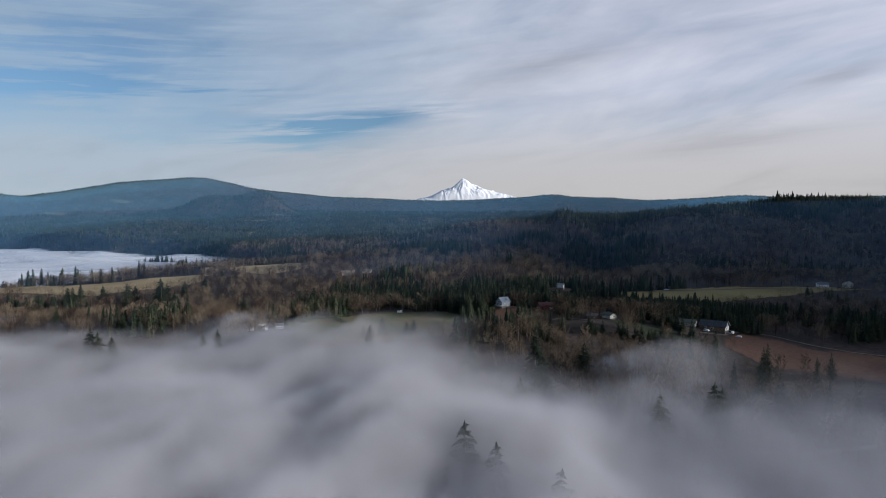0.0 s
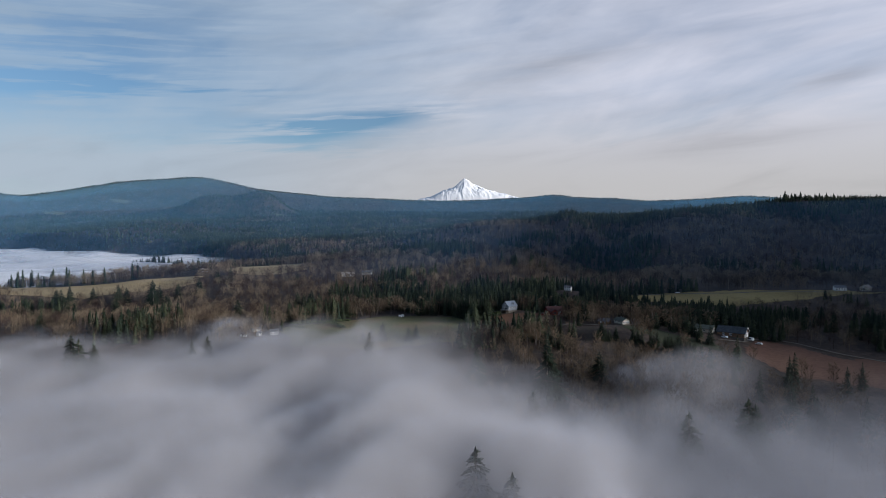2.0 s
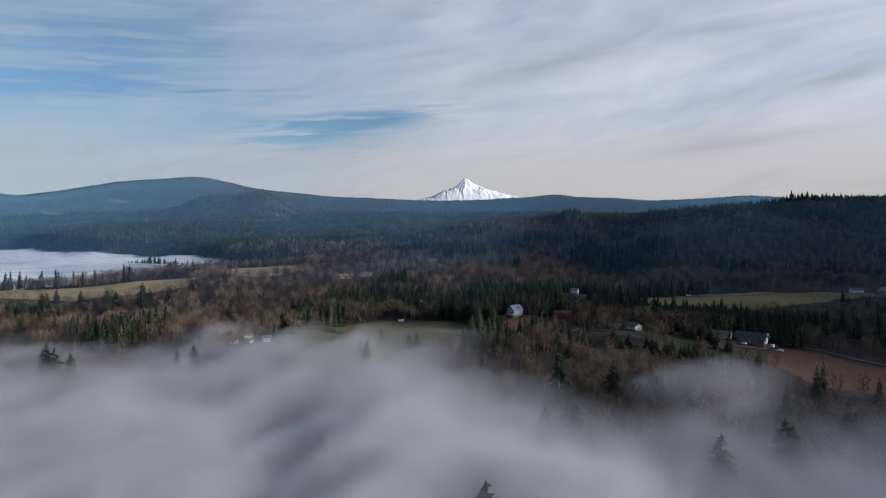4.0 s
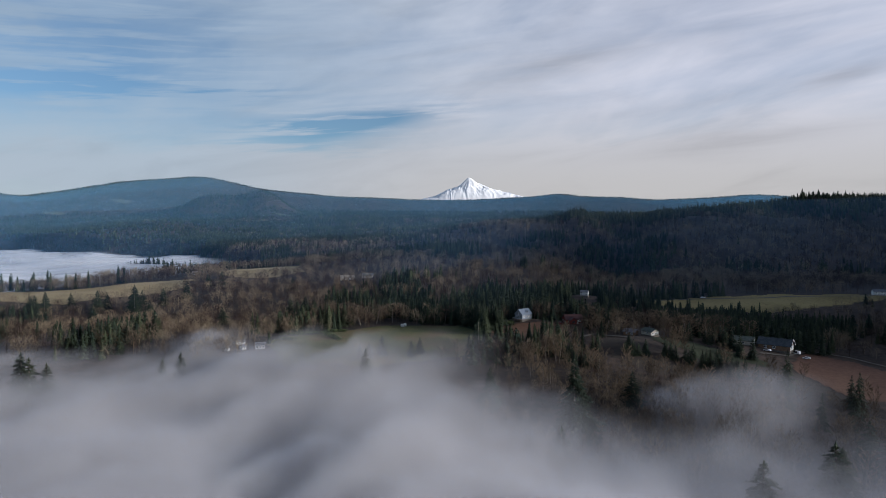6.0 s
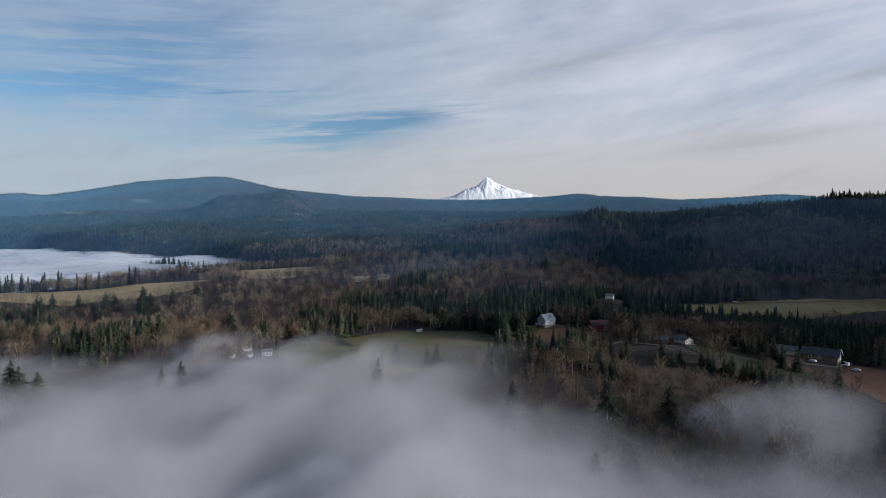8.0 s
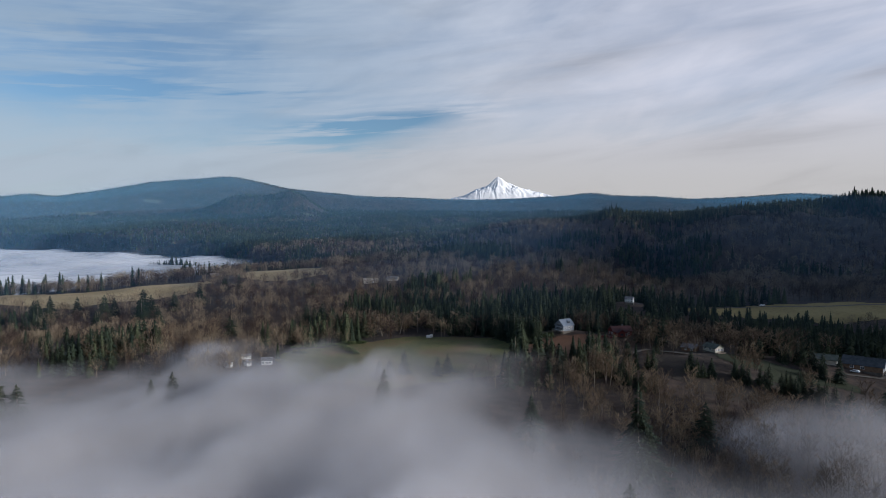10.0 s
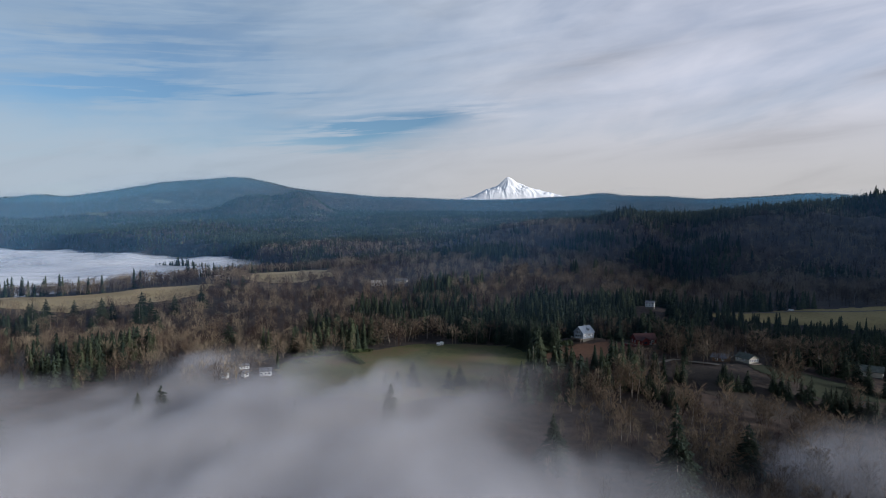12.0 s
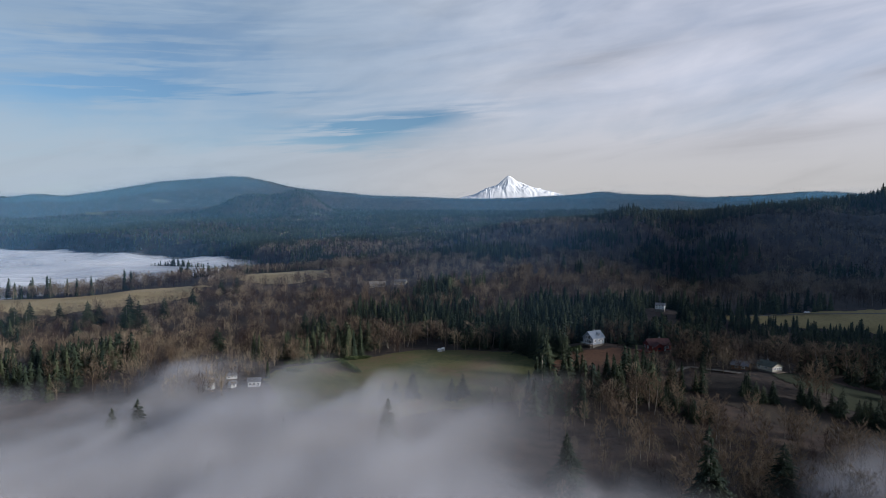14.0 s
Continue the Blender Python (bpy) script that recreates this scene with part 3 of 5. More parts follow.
def conifer_share(x, y):
    """How much of the wood is evergreen: stands with ragged edges."""
    p = 0.30 + fbm(x, y, 190, 3, 61) * 1.1 + fbm(x, y, 55, 3, 67) * 1.9
    p = p - 0.55 * bell(x, y, -230, 640, 200, 130) + 0.6 * bell(x, y, 245, 545, 90, 50) + 0.35 * bell(x, y, -10, 760, 120, 90) + 0.5 * bell(x, y, 20, 645, 85, 70) + 0.3 * bell(x, y, 190, 600, 120, 50)
    p = p + 0.5 * bell(x, y, -365, 640, 60, 40) + 0.45 * bell(x, y, -120, 600, 26, 30) + 0.5 * bell(x, y, -60, 625, 45, 30)
    p = p - 0.45 * bell(x, y, -90, 880, 170, 70) + 0.6 * bell(x, y, -30, 1040, 150, 60)
    p = p - 1.2 * bell(x, y, 330, 790, 280, 60) - 0.9 * bell(x, y, 690, 1250, 260, 190) - 0.8 * bell(x, y, -430, 850, 280, 100)
    # the dark fold that runs down from the crest
    p = p + 0.8 * bell(x - 0.286 * (y - 1000), y, 250, 1180, 75, 230) - 0.25 * bell(x, y, 150, 940, 110, 80)
    p = p + 0.9 * smooth((height(x, y) - 96) / 30) * smooth((y - 1380) / 160) * (y < 2000)
    p = p + 0.12 * smooth((y - 1150) / 250) * smooth((80 - x) / 150) + 0.5 * smooth((y - 1650) / 300) + 0.4 * smooth((y - 2900) / 400)
    return np.clip(0.5 + (p - 0.5) * 1.5, 0.06, 0.94)


def low_growth(x, y):
    """Scrub and young trees below the open fields."""
    return 1 - 0.3 * bell(x, y, -420, 655, 160, 40) - 0.4 * bell(x, y, 330, 625, 190, 45)


def wood(r0, r1, gap, half, con_shapes, bare_shapes, con_name, bare_name, words, con_size, bare_size, thin=0.62):
    """Evergreen stands and bare wood in a ring sector; the bare trees stand wider apart."""
    x, y = spots(r0, r1, gap, half)
    ok = ~open_land(x, y) & (y > 440 + 25 * (x > 60) + 40 * (np.abs(x + 60) < 50))
    ok &= ~((height(x, y) < -6) & (y > 900))
    x, y = x[ok], y[ok]
    if r0 > 2900:
        ok = fbm(x, y, 330, 3, 71) < 0.24
        x, y = x[ok], y[ok]
    con = conifer_share(x, y) > 0.2 + 0.6 * rng.random(len(x))
    bare = ~con & (rng.random(len(x)) < thin)
    pos = np.stack([x, y, height(x, y)], -1)
    stand = np.clip(0.5 + 1.5 * fbm(x, y, 70, 3, 93), 0, 1)          # old and young stands
    for k, shapes, name, mat, (rad, lo, hi), label in ((con, con_shapes, con_name, M_needle, con_size, "dark evergreen firs " + words),
                                                      (bare, bare_shapes, bare_name, M_twig, bare_size, "leafless grey-brown broadleaf trees " + words)):
        t = (lo + (hi - lo) * (0.4 * stand[k] + 0.6 * rng.random(k.sum()) ** 1.3)) * low_growth(pos[k, 0], pos[k, 1])
        if k.sum() and shapes:
            scatter(name, shapes, pos[k], t * rad * (0.75 + 0.5 * rng.random(len(t))), t, mat, label, "forest")


con_mid = [spray_conifer(46, s, blunt=0.45 + 0.08 * s, size=0.75) for s in range(6)]
con_far = [spray_conifer(11, s + 10, 5, 0.5 + 0.12 * s, 1.5) for s in range(4)]
con_tiny = [spray_conifer(3, s + 20, 4, 0.7, 2.0) for s in range(3)]
bare_mid = [sliver_tree(125, s + 30, 0.006) for s in range(6)]
bare_far = [sliver_tree(30, s + 40, 0.021) for s in range(4)]
bare_tiny = [sliver_tree(8, s + 50, 0.05, False) for s in range(3)]
wood(380, 960, 5.3, 42, con_mid, bare_mid, "conifer_wood", "bare_wood", "on the slope behind the meadow", (0.26, 7, 21), (0.37, 8, 18), 0.45)
wood(960, 1900, 8.0, 42, con_far, bare_far, "far_conifer_wood", "far_bare_wood", "covering the ridge", (0.26, 8, 22), (0.42, 8, 18), 0.5)
wood(1900, 3000, 13, 41, con_tiny, bare_tiny, "distant_conifer_wood", "distant_bare_wood", "on the distant slopes", (0.34, 9, 17), (0.5, 8, 13), 0.8)
wood(3000, 3900, 15.3, 40, con_tiny, bare_tiny, "knoll_conifer_wood", "knoll_bare_wood", "on the wooded knoll and its slopes", (0.42, 9, 17), (0.5, 6, 10), 0.9)
wood(3900, 4640, 23, 40, con_tiny, bare_tiny, "hill_conifer_wood", "hill_bare_wood", "on the far hills", (0.5, 6, 10), (0.7, 5, 8), 0.9)


def conifer_parts(seed, whorls=17, fine=1):
    """One fir: trunk and a crown of drooping branch sprays in whorls, ragged and with gaps."""
    g = np.random.default_rng(seed)
    tree = new("conifer_tree")
    k = 6
    tv = [(0.016 * math.cos(6.28 * i / k) * s, 0.016 * math.sin(6.28 * i / k) * s, z) for z, s in ((0, 1), (0.5, 0.6), (0.98, 0.08)) for i in range(k)]
    tf = [(j * k + i, j * k + (i + 1) % k, (j + 1) * k + (i + 1) % k, (j + 1) * k + i) for j in range(2) for i in range(k)]
    link_mesh("trunk", tv, tf, M_bark, tree, "grey-brown trunk")
    vs, fs = [], []

    def blade(p, a, ln, w, drop):
        """A flat drooping spray of needles from p, outwards along a."""
        c, s = math.cos(a), math.sin(a)
        b = len(vs)
        for d, o, h in ((0, 0, 0), (0.55 * ln, w, -drop * 0.5), (ln, 0, -drop), (0.55 * ln, -w, -drop * 0.5), (0.55 * ln, 0, -drop * 0.12)):
            vs.append((p[0] + d * c - o * s, p[1] + d * s + o * c, p[2] + h))
        fs.extend([(b, b + 1, b + 4), (b + 1, b + 2, b + 4), (b + 2, b + 3, b + 4), (b + 3, b, b + 4)])

    for i in range(whorls):
        f = (i + 0.5 * g.random()) / whorls
        z = 0.06 + 0.92 * f
        rad = 0.16 * ((1 - f) ** 0.8) * (0.65 + 0.6 * g.random()) + 0.008
        n = 10 - int(4 * f)
        for j in range(n):
            if g.random() < 0.12:
                continue
            a = 6.283 * (j + 0.8 * g.random()) / n + i * 0.9
            ln = rad * (0.5 + 0.75 * g.random())
            drop = 0.015 + ln * (0.25 + 0.35 * g.random())
            zz = z + 0.014 * g.normal()
            if fine == 1:
                blade((0, 0, zz), a, ln, ln * 0.22, drop)
            else:
                blade((0, 0, zz), a, ln, ln * 0.16, drop)
                for m in range(fine * 2):
                    t = 0.2 + 0.7 * (m + g.random()) / (fine * 2)
                    side = (1 if m % 2 else -1) * (0.5 + 0.5 * g.random())
                    q = (ln * t * math.cos(a), ln * t * math.sin(a), zz - drop * t * t)
                    l2 = ln * (0.5 - 0.3 * t) * (0.7 + 0.6 * g.random()) + 0.008
                    blade(q, a + side, l2, l2 * 0.28, l2 * (0.3 + 0.5 * g.random()))
    b = len(vs)
    vs += [(0.012, 0, 0.93), (-0.006, 0.01, 0.93), (-0.006, -0.01, 0.93), (0, 0, 1.01)]
    fs += [(b, b + 1, b + 3), (b + 1, b + 2, b + 3), (b + 2, b, b + 3)]
    link_mesh("crown", vs, fs, M_needle_near, tree, "dark green drooping needle sprays")
    return tree


def bare_parts(seed):
    """One leafless broadleaf tree: trunk, limbs and a haze of twigs."""
    g = np.random.default_rng(seed)
    tree = new("bare_tree")
    limb_v, limb_f, twig_v, twig_f = [], [], [], []

    def tube(vs, fs, p, q, r0, r1, k=4):
        d = (q - p) / (np.linalg.norm(q - p) + 1e-9)
        e = np.cross(d, (0.3, 0.9, 0.2))
        e /= np.linalg.norm(e)
        h = np.cross(d, e)
        b = len(vs)
        for c, r in ((p, r0), (q, r1)):
            vs.extend(c + r * (math.cos(6.283 * i / k) * e + math.sin(6.283 * i / k) * h) for i in range(k))
        fs.extend((b + i, b + (i + 1) % k, b + k + (i + 1) % k, b + k + i) for i in range(k))

    trunk_v, trunk_f = [], []
    bend = np.array([g.normal() * 0.03, g.normal() * 0.03, 0])
    tube(trunk_v, trunk_f, np.array([0, 0, 0.0]), bend + (0, 0, 0.4), 0.018, 0.012, 6)
    tube(trunk_v, trunk_f, bend + (0, 0, 0.4), bend * 2 + (0, 0, 0.85), 0.012, 0.003, 6)
    for i in range(18):
        z = 0.14 + 0.62 * (i + g.random()) / 18
        a = i * 2.4 + g.normal() * 0.3
        ln = (0.38 - 0.3 * abs(z - 0.42)) * (0.8 + 0.4 * g.random())
        p = bend * z / 0.42 + (0, 0, z)
        q = p + np.array([ln * 0.72 * math.cos(a), ln * 0.72 * math.sin(a), ln * (0.3 + 0.6 * z + 0.3 * g.random())])
        tube(limb_v, limb_f, p, q, 0.005, 0.0015, 3)
        for j in range(4):
            s = p + (q - p) * (0.35 + 0.6 * g.random())
            a2 = a + g.normal() * 0.9
            l2 = 0.10 + 0.12 * g.random()
            e = s + np.array([l2 * 0.75 * math.cos(a2), l2 * 0.75 * math.sin(a2), l2 * (0.2 + 0.7 * g.random())])
            d = np.cross(e - s, g.normal(size=3))
            d = d / (np.linalg.norm(d) + 1e-9) * 0.0035
            twig_f.append((len(twig_v), len(twig_v) + 1, len(twig_v) + 2))
            twig_v.extend([s - d, s + d, e])
            for m in range(14):
                t = s + (e - s) * (0.3 + 0.7 * g.random())
                a3 = a2 + g.normal() * 1.3
                l3 = 0.05 + 0.07 * g.random()
                w = t + np.array([l3 * 0.75 * math.cos(a3), l3 * 0.75 * math.sin(a3), l3 * (0.45 + 0.5 * g.normal())])
                d = np.cross(w - t, g.normal(size=3))
                d = d / (np.linalg.norm(d) + 1e-9) * 0.0045
                b = len(twig_v)
                twig_v.extend([t - d, t + d, w])
                twig_f.append((b, b + 1, b + 2))
    link_mesh("trunk", trunk_v, trunk_f, M_bark, tree, "pale grey bark")
    quads = np.array(limb_f)
    crown_f = np.concatenate([quads[:, :3], quads[:, [0, 2, 3]], np.array(twig_f) + len(limb_v)])
    link_mesh("crown", limb_v + twig_v, crown_f, M_twig_near, tree, "rising limbs and fine brown leafless twigs")
    return tree


# the belt of trees along the far edge of the pasture
t = rng.random(420)
bx = np.interp(t, np.linspace(0, 1, 6), (-640, -560, -490, -425, -352, -372)) + rng.normal(size=420) * 3
by = np.interp(t, np.linspace(0, 1, 6), (806, 800, 788, 793, 838, 912)) + rng.normal(size=420) * 4 + 4
bz = np.stack([bx, by, height(bx, by)], -1)
firs = (rng.random(420) < 0.22 * bell(bx, 0, -540, 0, 70, 1) + 0.05)
tb = 9 + 7 * rng.random(420)
scatter("field_belt", bare_mid, bz[~firs], tb[~firs] * 0.3, tb[~firs], M_twig, "belt of leafless trees along the far edge of the pasture", "trees")
scatter("field_firs", con_mid, bz[firs], tb[firs] * 0.32, tb[firs] * 1.5, M_needle, "firs standing in the belt along the pasture", "trees")


# tall firs along the crest of the ridge
cx = rng.random(150) * 760 + 240
cy = 1600 + rng.normal(size=150) * 26
ct = 14 + 11 * rng.random(150) ** 1.5
scatter("crest_firs", con_mid, np.stack([cx, cy, height(cx, cy)], -1), ct * 0.27, ct, M_needle, "tall dark firs along the crest of the ridge", "trees")

# firs on the spit of land that stands out of the river fog
sx = rng.normal(size=60) * 42 - 590
sy = 1330 - (sx + 590) * 0.12 + rng.normal(size=60) * 7
scatter("spit_firs", con_far, np.stack([sx, sy, np.maximum(height(sx, sy), 8)], -1), np.full(60, 3.8), 9 + 11 * rng.random(60), M_needle, "line of dark firs on a spit in the river fog", "trees")

conifers = [conifer_parts(s, 25) for s in (1, 2, 3, 4)]
tall_firs = [conifer_parts(s, 26, 2) for s in (11, 12, 13)]
bares = [bare_parts(s) for s in (5, 6, 7, 8)]
used = set()


def plant(kinds, x, y, tall, label, category, group, wide=1.0, z=None):
    """Stands one tree on the land."""
    i = int(rng.integers(0, len(kinds)))
    ground_z = float(height(x, y)) - 0.2 if z is None else z
    m = Matrix.LocRotScale((x, y, ground_z), Euler((0, 0, rng.random() * 6.28)), (tall * wide, tall * wide, tall))
    if (id(kinds), i) not in used:
        used.add((id(kinds), i))
        ob = kinds[i]
        ob.matrix_basis = m
    else:
        ob = copy_thing(kinds[i], Matrix.LocRotScale(m.translation, m.to_quaternion(), [b / a for a, b in zip(kinds[i].scale, m.to_scale())]))
    return tagged(ob, label, category, group)


FIR = "dark green fir rising out of the valley mist"
# firs whose tops stand clear of the mist: x, y, height of the top
for x, y, top in ((9.3, 213, 34), (19, 201, 31), (36, 178, 31), (122, 275, 32), (128, 281, 28), (95, 267, 29), (-213, 383, 39), (-207, 380, 37), (-199, 381, 34), (-294, 480, 33), (-144, 407, 34.1), (-152, 403, 31.5),
                  (19, 386, 31), (-45, 404, 37), (54, 352, 45), (56, 356, 37), (89, 383, 29.8), (40, 306, 27), (-100, 372, 24), (-305, 500, 36), (-279, 629, 43), (-268, 634, 36), (-262, 626, 33), (170, 330, 22), (178, 322, 20), (-54, 447, 32), (-42, 458, 35), (-24, 456, 32), (-19, 462, 33), (-49, 451, 29)):
    g = float(height(x, y))
    plant(tall_firs, x, y, max(10, top - g), FIR, "tree", "firs in the mist", 1.3 if top > 40 and x > 0 else 2.2)
# broad firs standing singly in the bare wood below the pasture
for x, y, tall in ((-291, 654, 26), (-286, 658, 20), (-266, 710, 19), (-275, 792, 15), (-262, 800, 17), (-166, 532, 20), (-134, 602, 20), (-129, 606, 17), (-325, 653, 21), (-319, 658, 17), (-373, 652, 20),
                   (-367, 628, 22), (-362, 634, 18), (-379, 640, 19), (-118, 588, 22), (-112, 592, 19), (-122, 596, 18), (-278, 684, 17), (-355, 662, 17), (-172, 767, 15), (-300, 600, 19), (-330, 575, 20), (-345, 582, 17)):
    plant(tall_firs, x, y, tall, "broad dark fir standing among bare trees", "tree", "firs in the bare wood", 2.3)
# rounded oaks along the back of the meadow
for x, y, tall in ((-106, 548, 14), (-94, 556, 16), (-82, 562, 15), (-70, 566, 17), (-58, 570, 16), (-14, 572, 15), (-4, 566, 14), (-118, 540, 13), (-88, 574, 17), (-46, 578, 15), (-132, 530, 14), (-100, 568, 16), (30, 556, 12), (66, 566, 14), (76, 570, 13), (106, 566, 14), (146, 500, 13), (158, 508, 14), (172, 514, 14)):
    plant(bares, x, y, tall, "rounded leafless oak behind the meadow", "tree", "oaks behind the meadow", 1.75)
# grey bare trees standing between the houses
for x, y, tall in ((100, 531, 15), (106, 528, 16), (111, 521, 14), (118, 514, 15), (104, 517, 12), (140, 512, 16), (148, 518, 17), (152, 506, 14), (160, 500, 16), (166, 506, 15), (173, 498, 15), (182, 505, 16), (68, 566, 13), (74, 574, 14), (82, 572, 13), (124, 530, 15), (132, 522, 14), (190, 512, 15), (205, 506, 14), (116, 540, 14)):
    plant(bares, x, y, tall, "pale grey leafless tree beside the houses", "tree", "bare trees by the houses", 1.3)
# the dense clump of cedars that closes the meadow
for k in range(26):
    f = rng.random()
    plant(tall_firs, 2 + 26 * f + rng.normal() * 4, 572 - 44 * f + rng.normal() * 3, 14 + 7 * rng.random(), "dense olive-green cedar at the end of the meadow", "tree", "cedars by the meadow", 1.9)
near_con, near_bare = 0, 0
# rows of firs along the lawn, the paddock and the meadow
for (x0, y0), (x1, y1), n, tall in (((30, 478), (66, 460), 16, 6.5), ((66, 460), (84, 438), 16, 8), ((72, 466), (90, 446), 12, 7.5), ((106, 470), (122, 457), 9, 9), ((128, 460), (175, 434), 20, 11),
                                    ((-96, 415), (-84, 412), 4, 9), ((176, 492), (186, 462), 8, 12), ((150, 494), (172, 489), 6, 11)):
    for k in range(n):
        f = (k + rng.random() * 0.7) / n
        plant(conifers, x0 + (x1 - x0) * f + rng.normal() * 2.0, y0 + (y1 - y0) * f + rng.normal() * 2.0, tall * (0.75 + 0.5 * rng.random()),
              "dark green fir in a planted row", "tree", "row of firs", 2.0)
        near_con += 1
# a loose wood on the valley floor and up the first slope
xs, ys = spots(160, 480, 7.0, 46)
for x, y in zip(xs, ys):
    grove = float(bell(x, y, 85, 365, 60, 85))
    if y > 470 or open_land(x, y) or (x < 15 and y < 450) or rng.random() > 0.15 + 1.1 * grove + 0.35 * (x > 110) + 0.25 * (x < -170):
        continue
    if grove < 0.12 and rng.random() < (0.09 if x > -150 else 0.06) and near_con < 270:
        plant(conifers, x, y, min(13 + 12 * rng.random(), 26 - 0.4 * max(0.0, 420 - y) if x < 40 else 30), "dark green fir on the valley side", "tree", "firs of the valley", 1.5)
        near_con += 1
    elif near_bare < 296:
        plant(bares, x, y, 9 + 7 * rng.random(), "leafless brown alder on the valley side", "tree", "bare trees of the valley", 0.8)
        near_bare += 1
# a thicket of young bare trees, white-stemmed, in the grove
tx, ty = rng.normal(size=700) * 42 + 92, rng.normal(size=700) * 55 + 362
ok = ~open_land(tx, ty) & (tx > 15) & (ty > 250) & (ty < 470)
tz = np.stack([tx, ty, height(tx, ty)], -1)[ok]
tt = 6 + 6 * rng.random(len(tz))
scatter("bare_thicket", bare_mid, tz, tt * 0.22, tt, M_twig, "thicket of young leafless trees under thin mist", "trees")
for i, ob in enumerate(conifers + bares):
    if (id(conifers), i) not in used and i < 4:
        ob.matrix_basis = pose(-200 + i * 9, 600, float(height(-200 + i * 9, 600))) @ Matrix.Diagonal((20, 20, 20, 1))

# ---- mist ----


def mist(name, x0, x1, y0, y1, step, z0, swell, seed, dens, mat, label, lump=150, fade=6):
    """One layer of mist: a lumpy sheet that thins out where it meets the land."""
    u, v = np.arange(x0, x1 + step, step), np.arange(y0, y1 + step, step)
    X, Y = np.meshgrid(u, v, indexing="ij")
    # banks drawn out by the drift of the air
    A, C = (X * 0.77 + Y * 0.64) / 1.7, Y * 0.77 - X * 0.64
    bank = smooth((fbm(A + 40 * fbm(X, Y, 90, 2, 15), C + 40 * fbm(X, Y, 90, 2, 16), lump * 0.6, 4, 211) + 0.09) / 0.22)
    puff = 0.13 - np.abs(fbm(A + 30 * fbm(X, Y, 60, 2, 17), C + 30 * fbm(X, Y, 60, 2, 18), lump * 0.30, 3, 231))
    Z = z0 + 1.4 * swell * puff + 0.6 * swell * (bank - 0.6) + swell * 2 * (0.6 * fbm(X, Y, lump, 2, 100) + 0.8 * fbm(X, Y, lump * 0.42, 2, 103) + 0.06 * fbm(X, Y, lump * 0.6, 3, seed))
    thin = smooth((Z - height(X, Y) - 1 + fade * 0.6 * fbm(X, Y, fade * 5, 3, 87)) / fade)
    cover = np.clip(dens(X, Y) * thin * (0.66 + 0.34 * bank) * np.clip(0.8 + 3.5 * puff, 0.3, 1.15), 0, 1).astype(np.float32).ravel()
    faces = grid_faces(len(u), len(v))
    faces = faces[cover[faces].max(1) > 0.004]          # no sheet where there is no mist
    keep, faces = np.unique(faces, return_inverse=True)
    ob = link_mesh(name, np.stack([X, Y, Z], -1).reshape(-1, 3)[keep], faces.reshape(-1, 4), mat, flat=False)
    ob.data.attributes.new("mist_cover", "FLOAT", "POINT").data.foreach_set("value", cover[keep])
    return tagged(ob, label, "fog", "layers of mist", "stuff")


def oval(X, Y, cx, cy, rx, ry):
    """1 inside an oval, falling to 0 at about one and a half times its radii."""
    return 1 - smooth((np.hypot((X - cx) / rx, (Y - cy) / ry) - 0.55) / 0.95)


def mist_top(X, Y):
    """The height of the billowing top of the valley mist."""
    A, C = (X * 0.36 + Y * 0.93) / 2.6, Y * 0.36 - X * 0.93
    wx, wy = 34 * fbm(X, Y, 80, 3, 15), 34 * fbm(X, Y, 80, 3, 16)
    billow = 0.16 - np.abs(fbm(A + wx, C + wy, 52, 4, 231))
    top = 36 - 6 * smooth((Y - 320) / 110) + 21 * fbm(A + wx, C + wy, 125, 3, 211) + 42 * (billow - 0.07) + 7 * fbm(X, Y, 24, 3, 233)
    top = top + 8 * oval(X, Y, -25, 452, 60, 30) + 8 * oval(X, Y, -130, 465, 54, 36) + 6 * oval(X, Y, 2, 410, 45, 35) + 6 * oval(X, Y, -70, 404, 42, 26) + 12 * oval(X, Y, 132, 380, 40, 32) + 4.5 * oval(X, Y, 14, 207, 34, 32)
    return top - 4 * oval(X, Y, 74, 395, 70, 56)


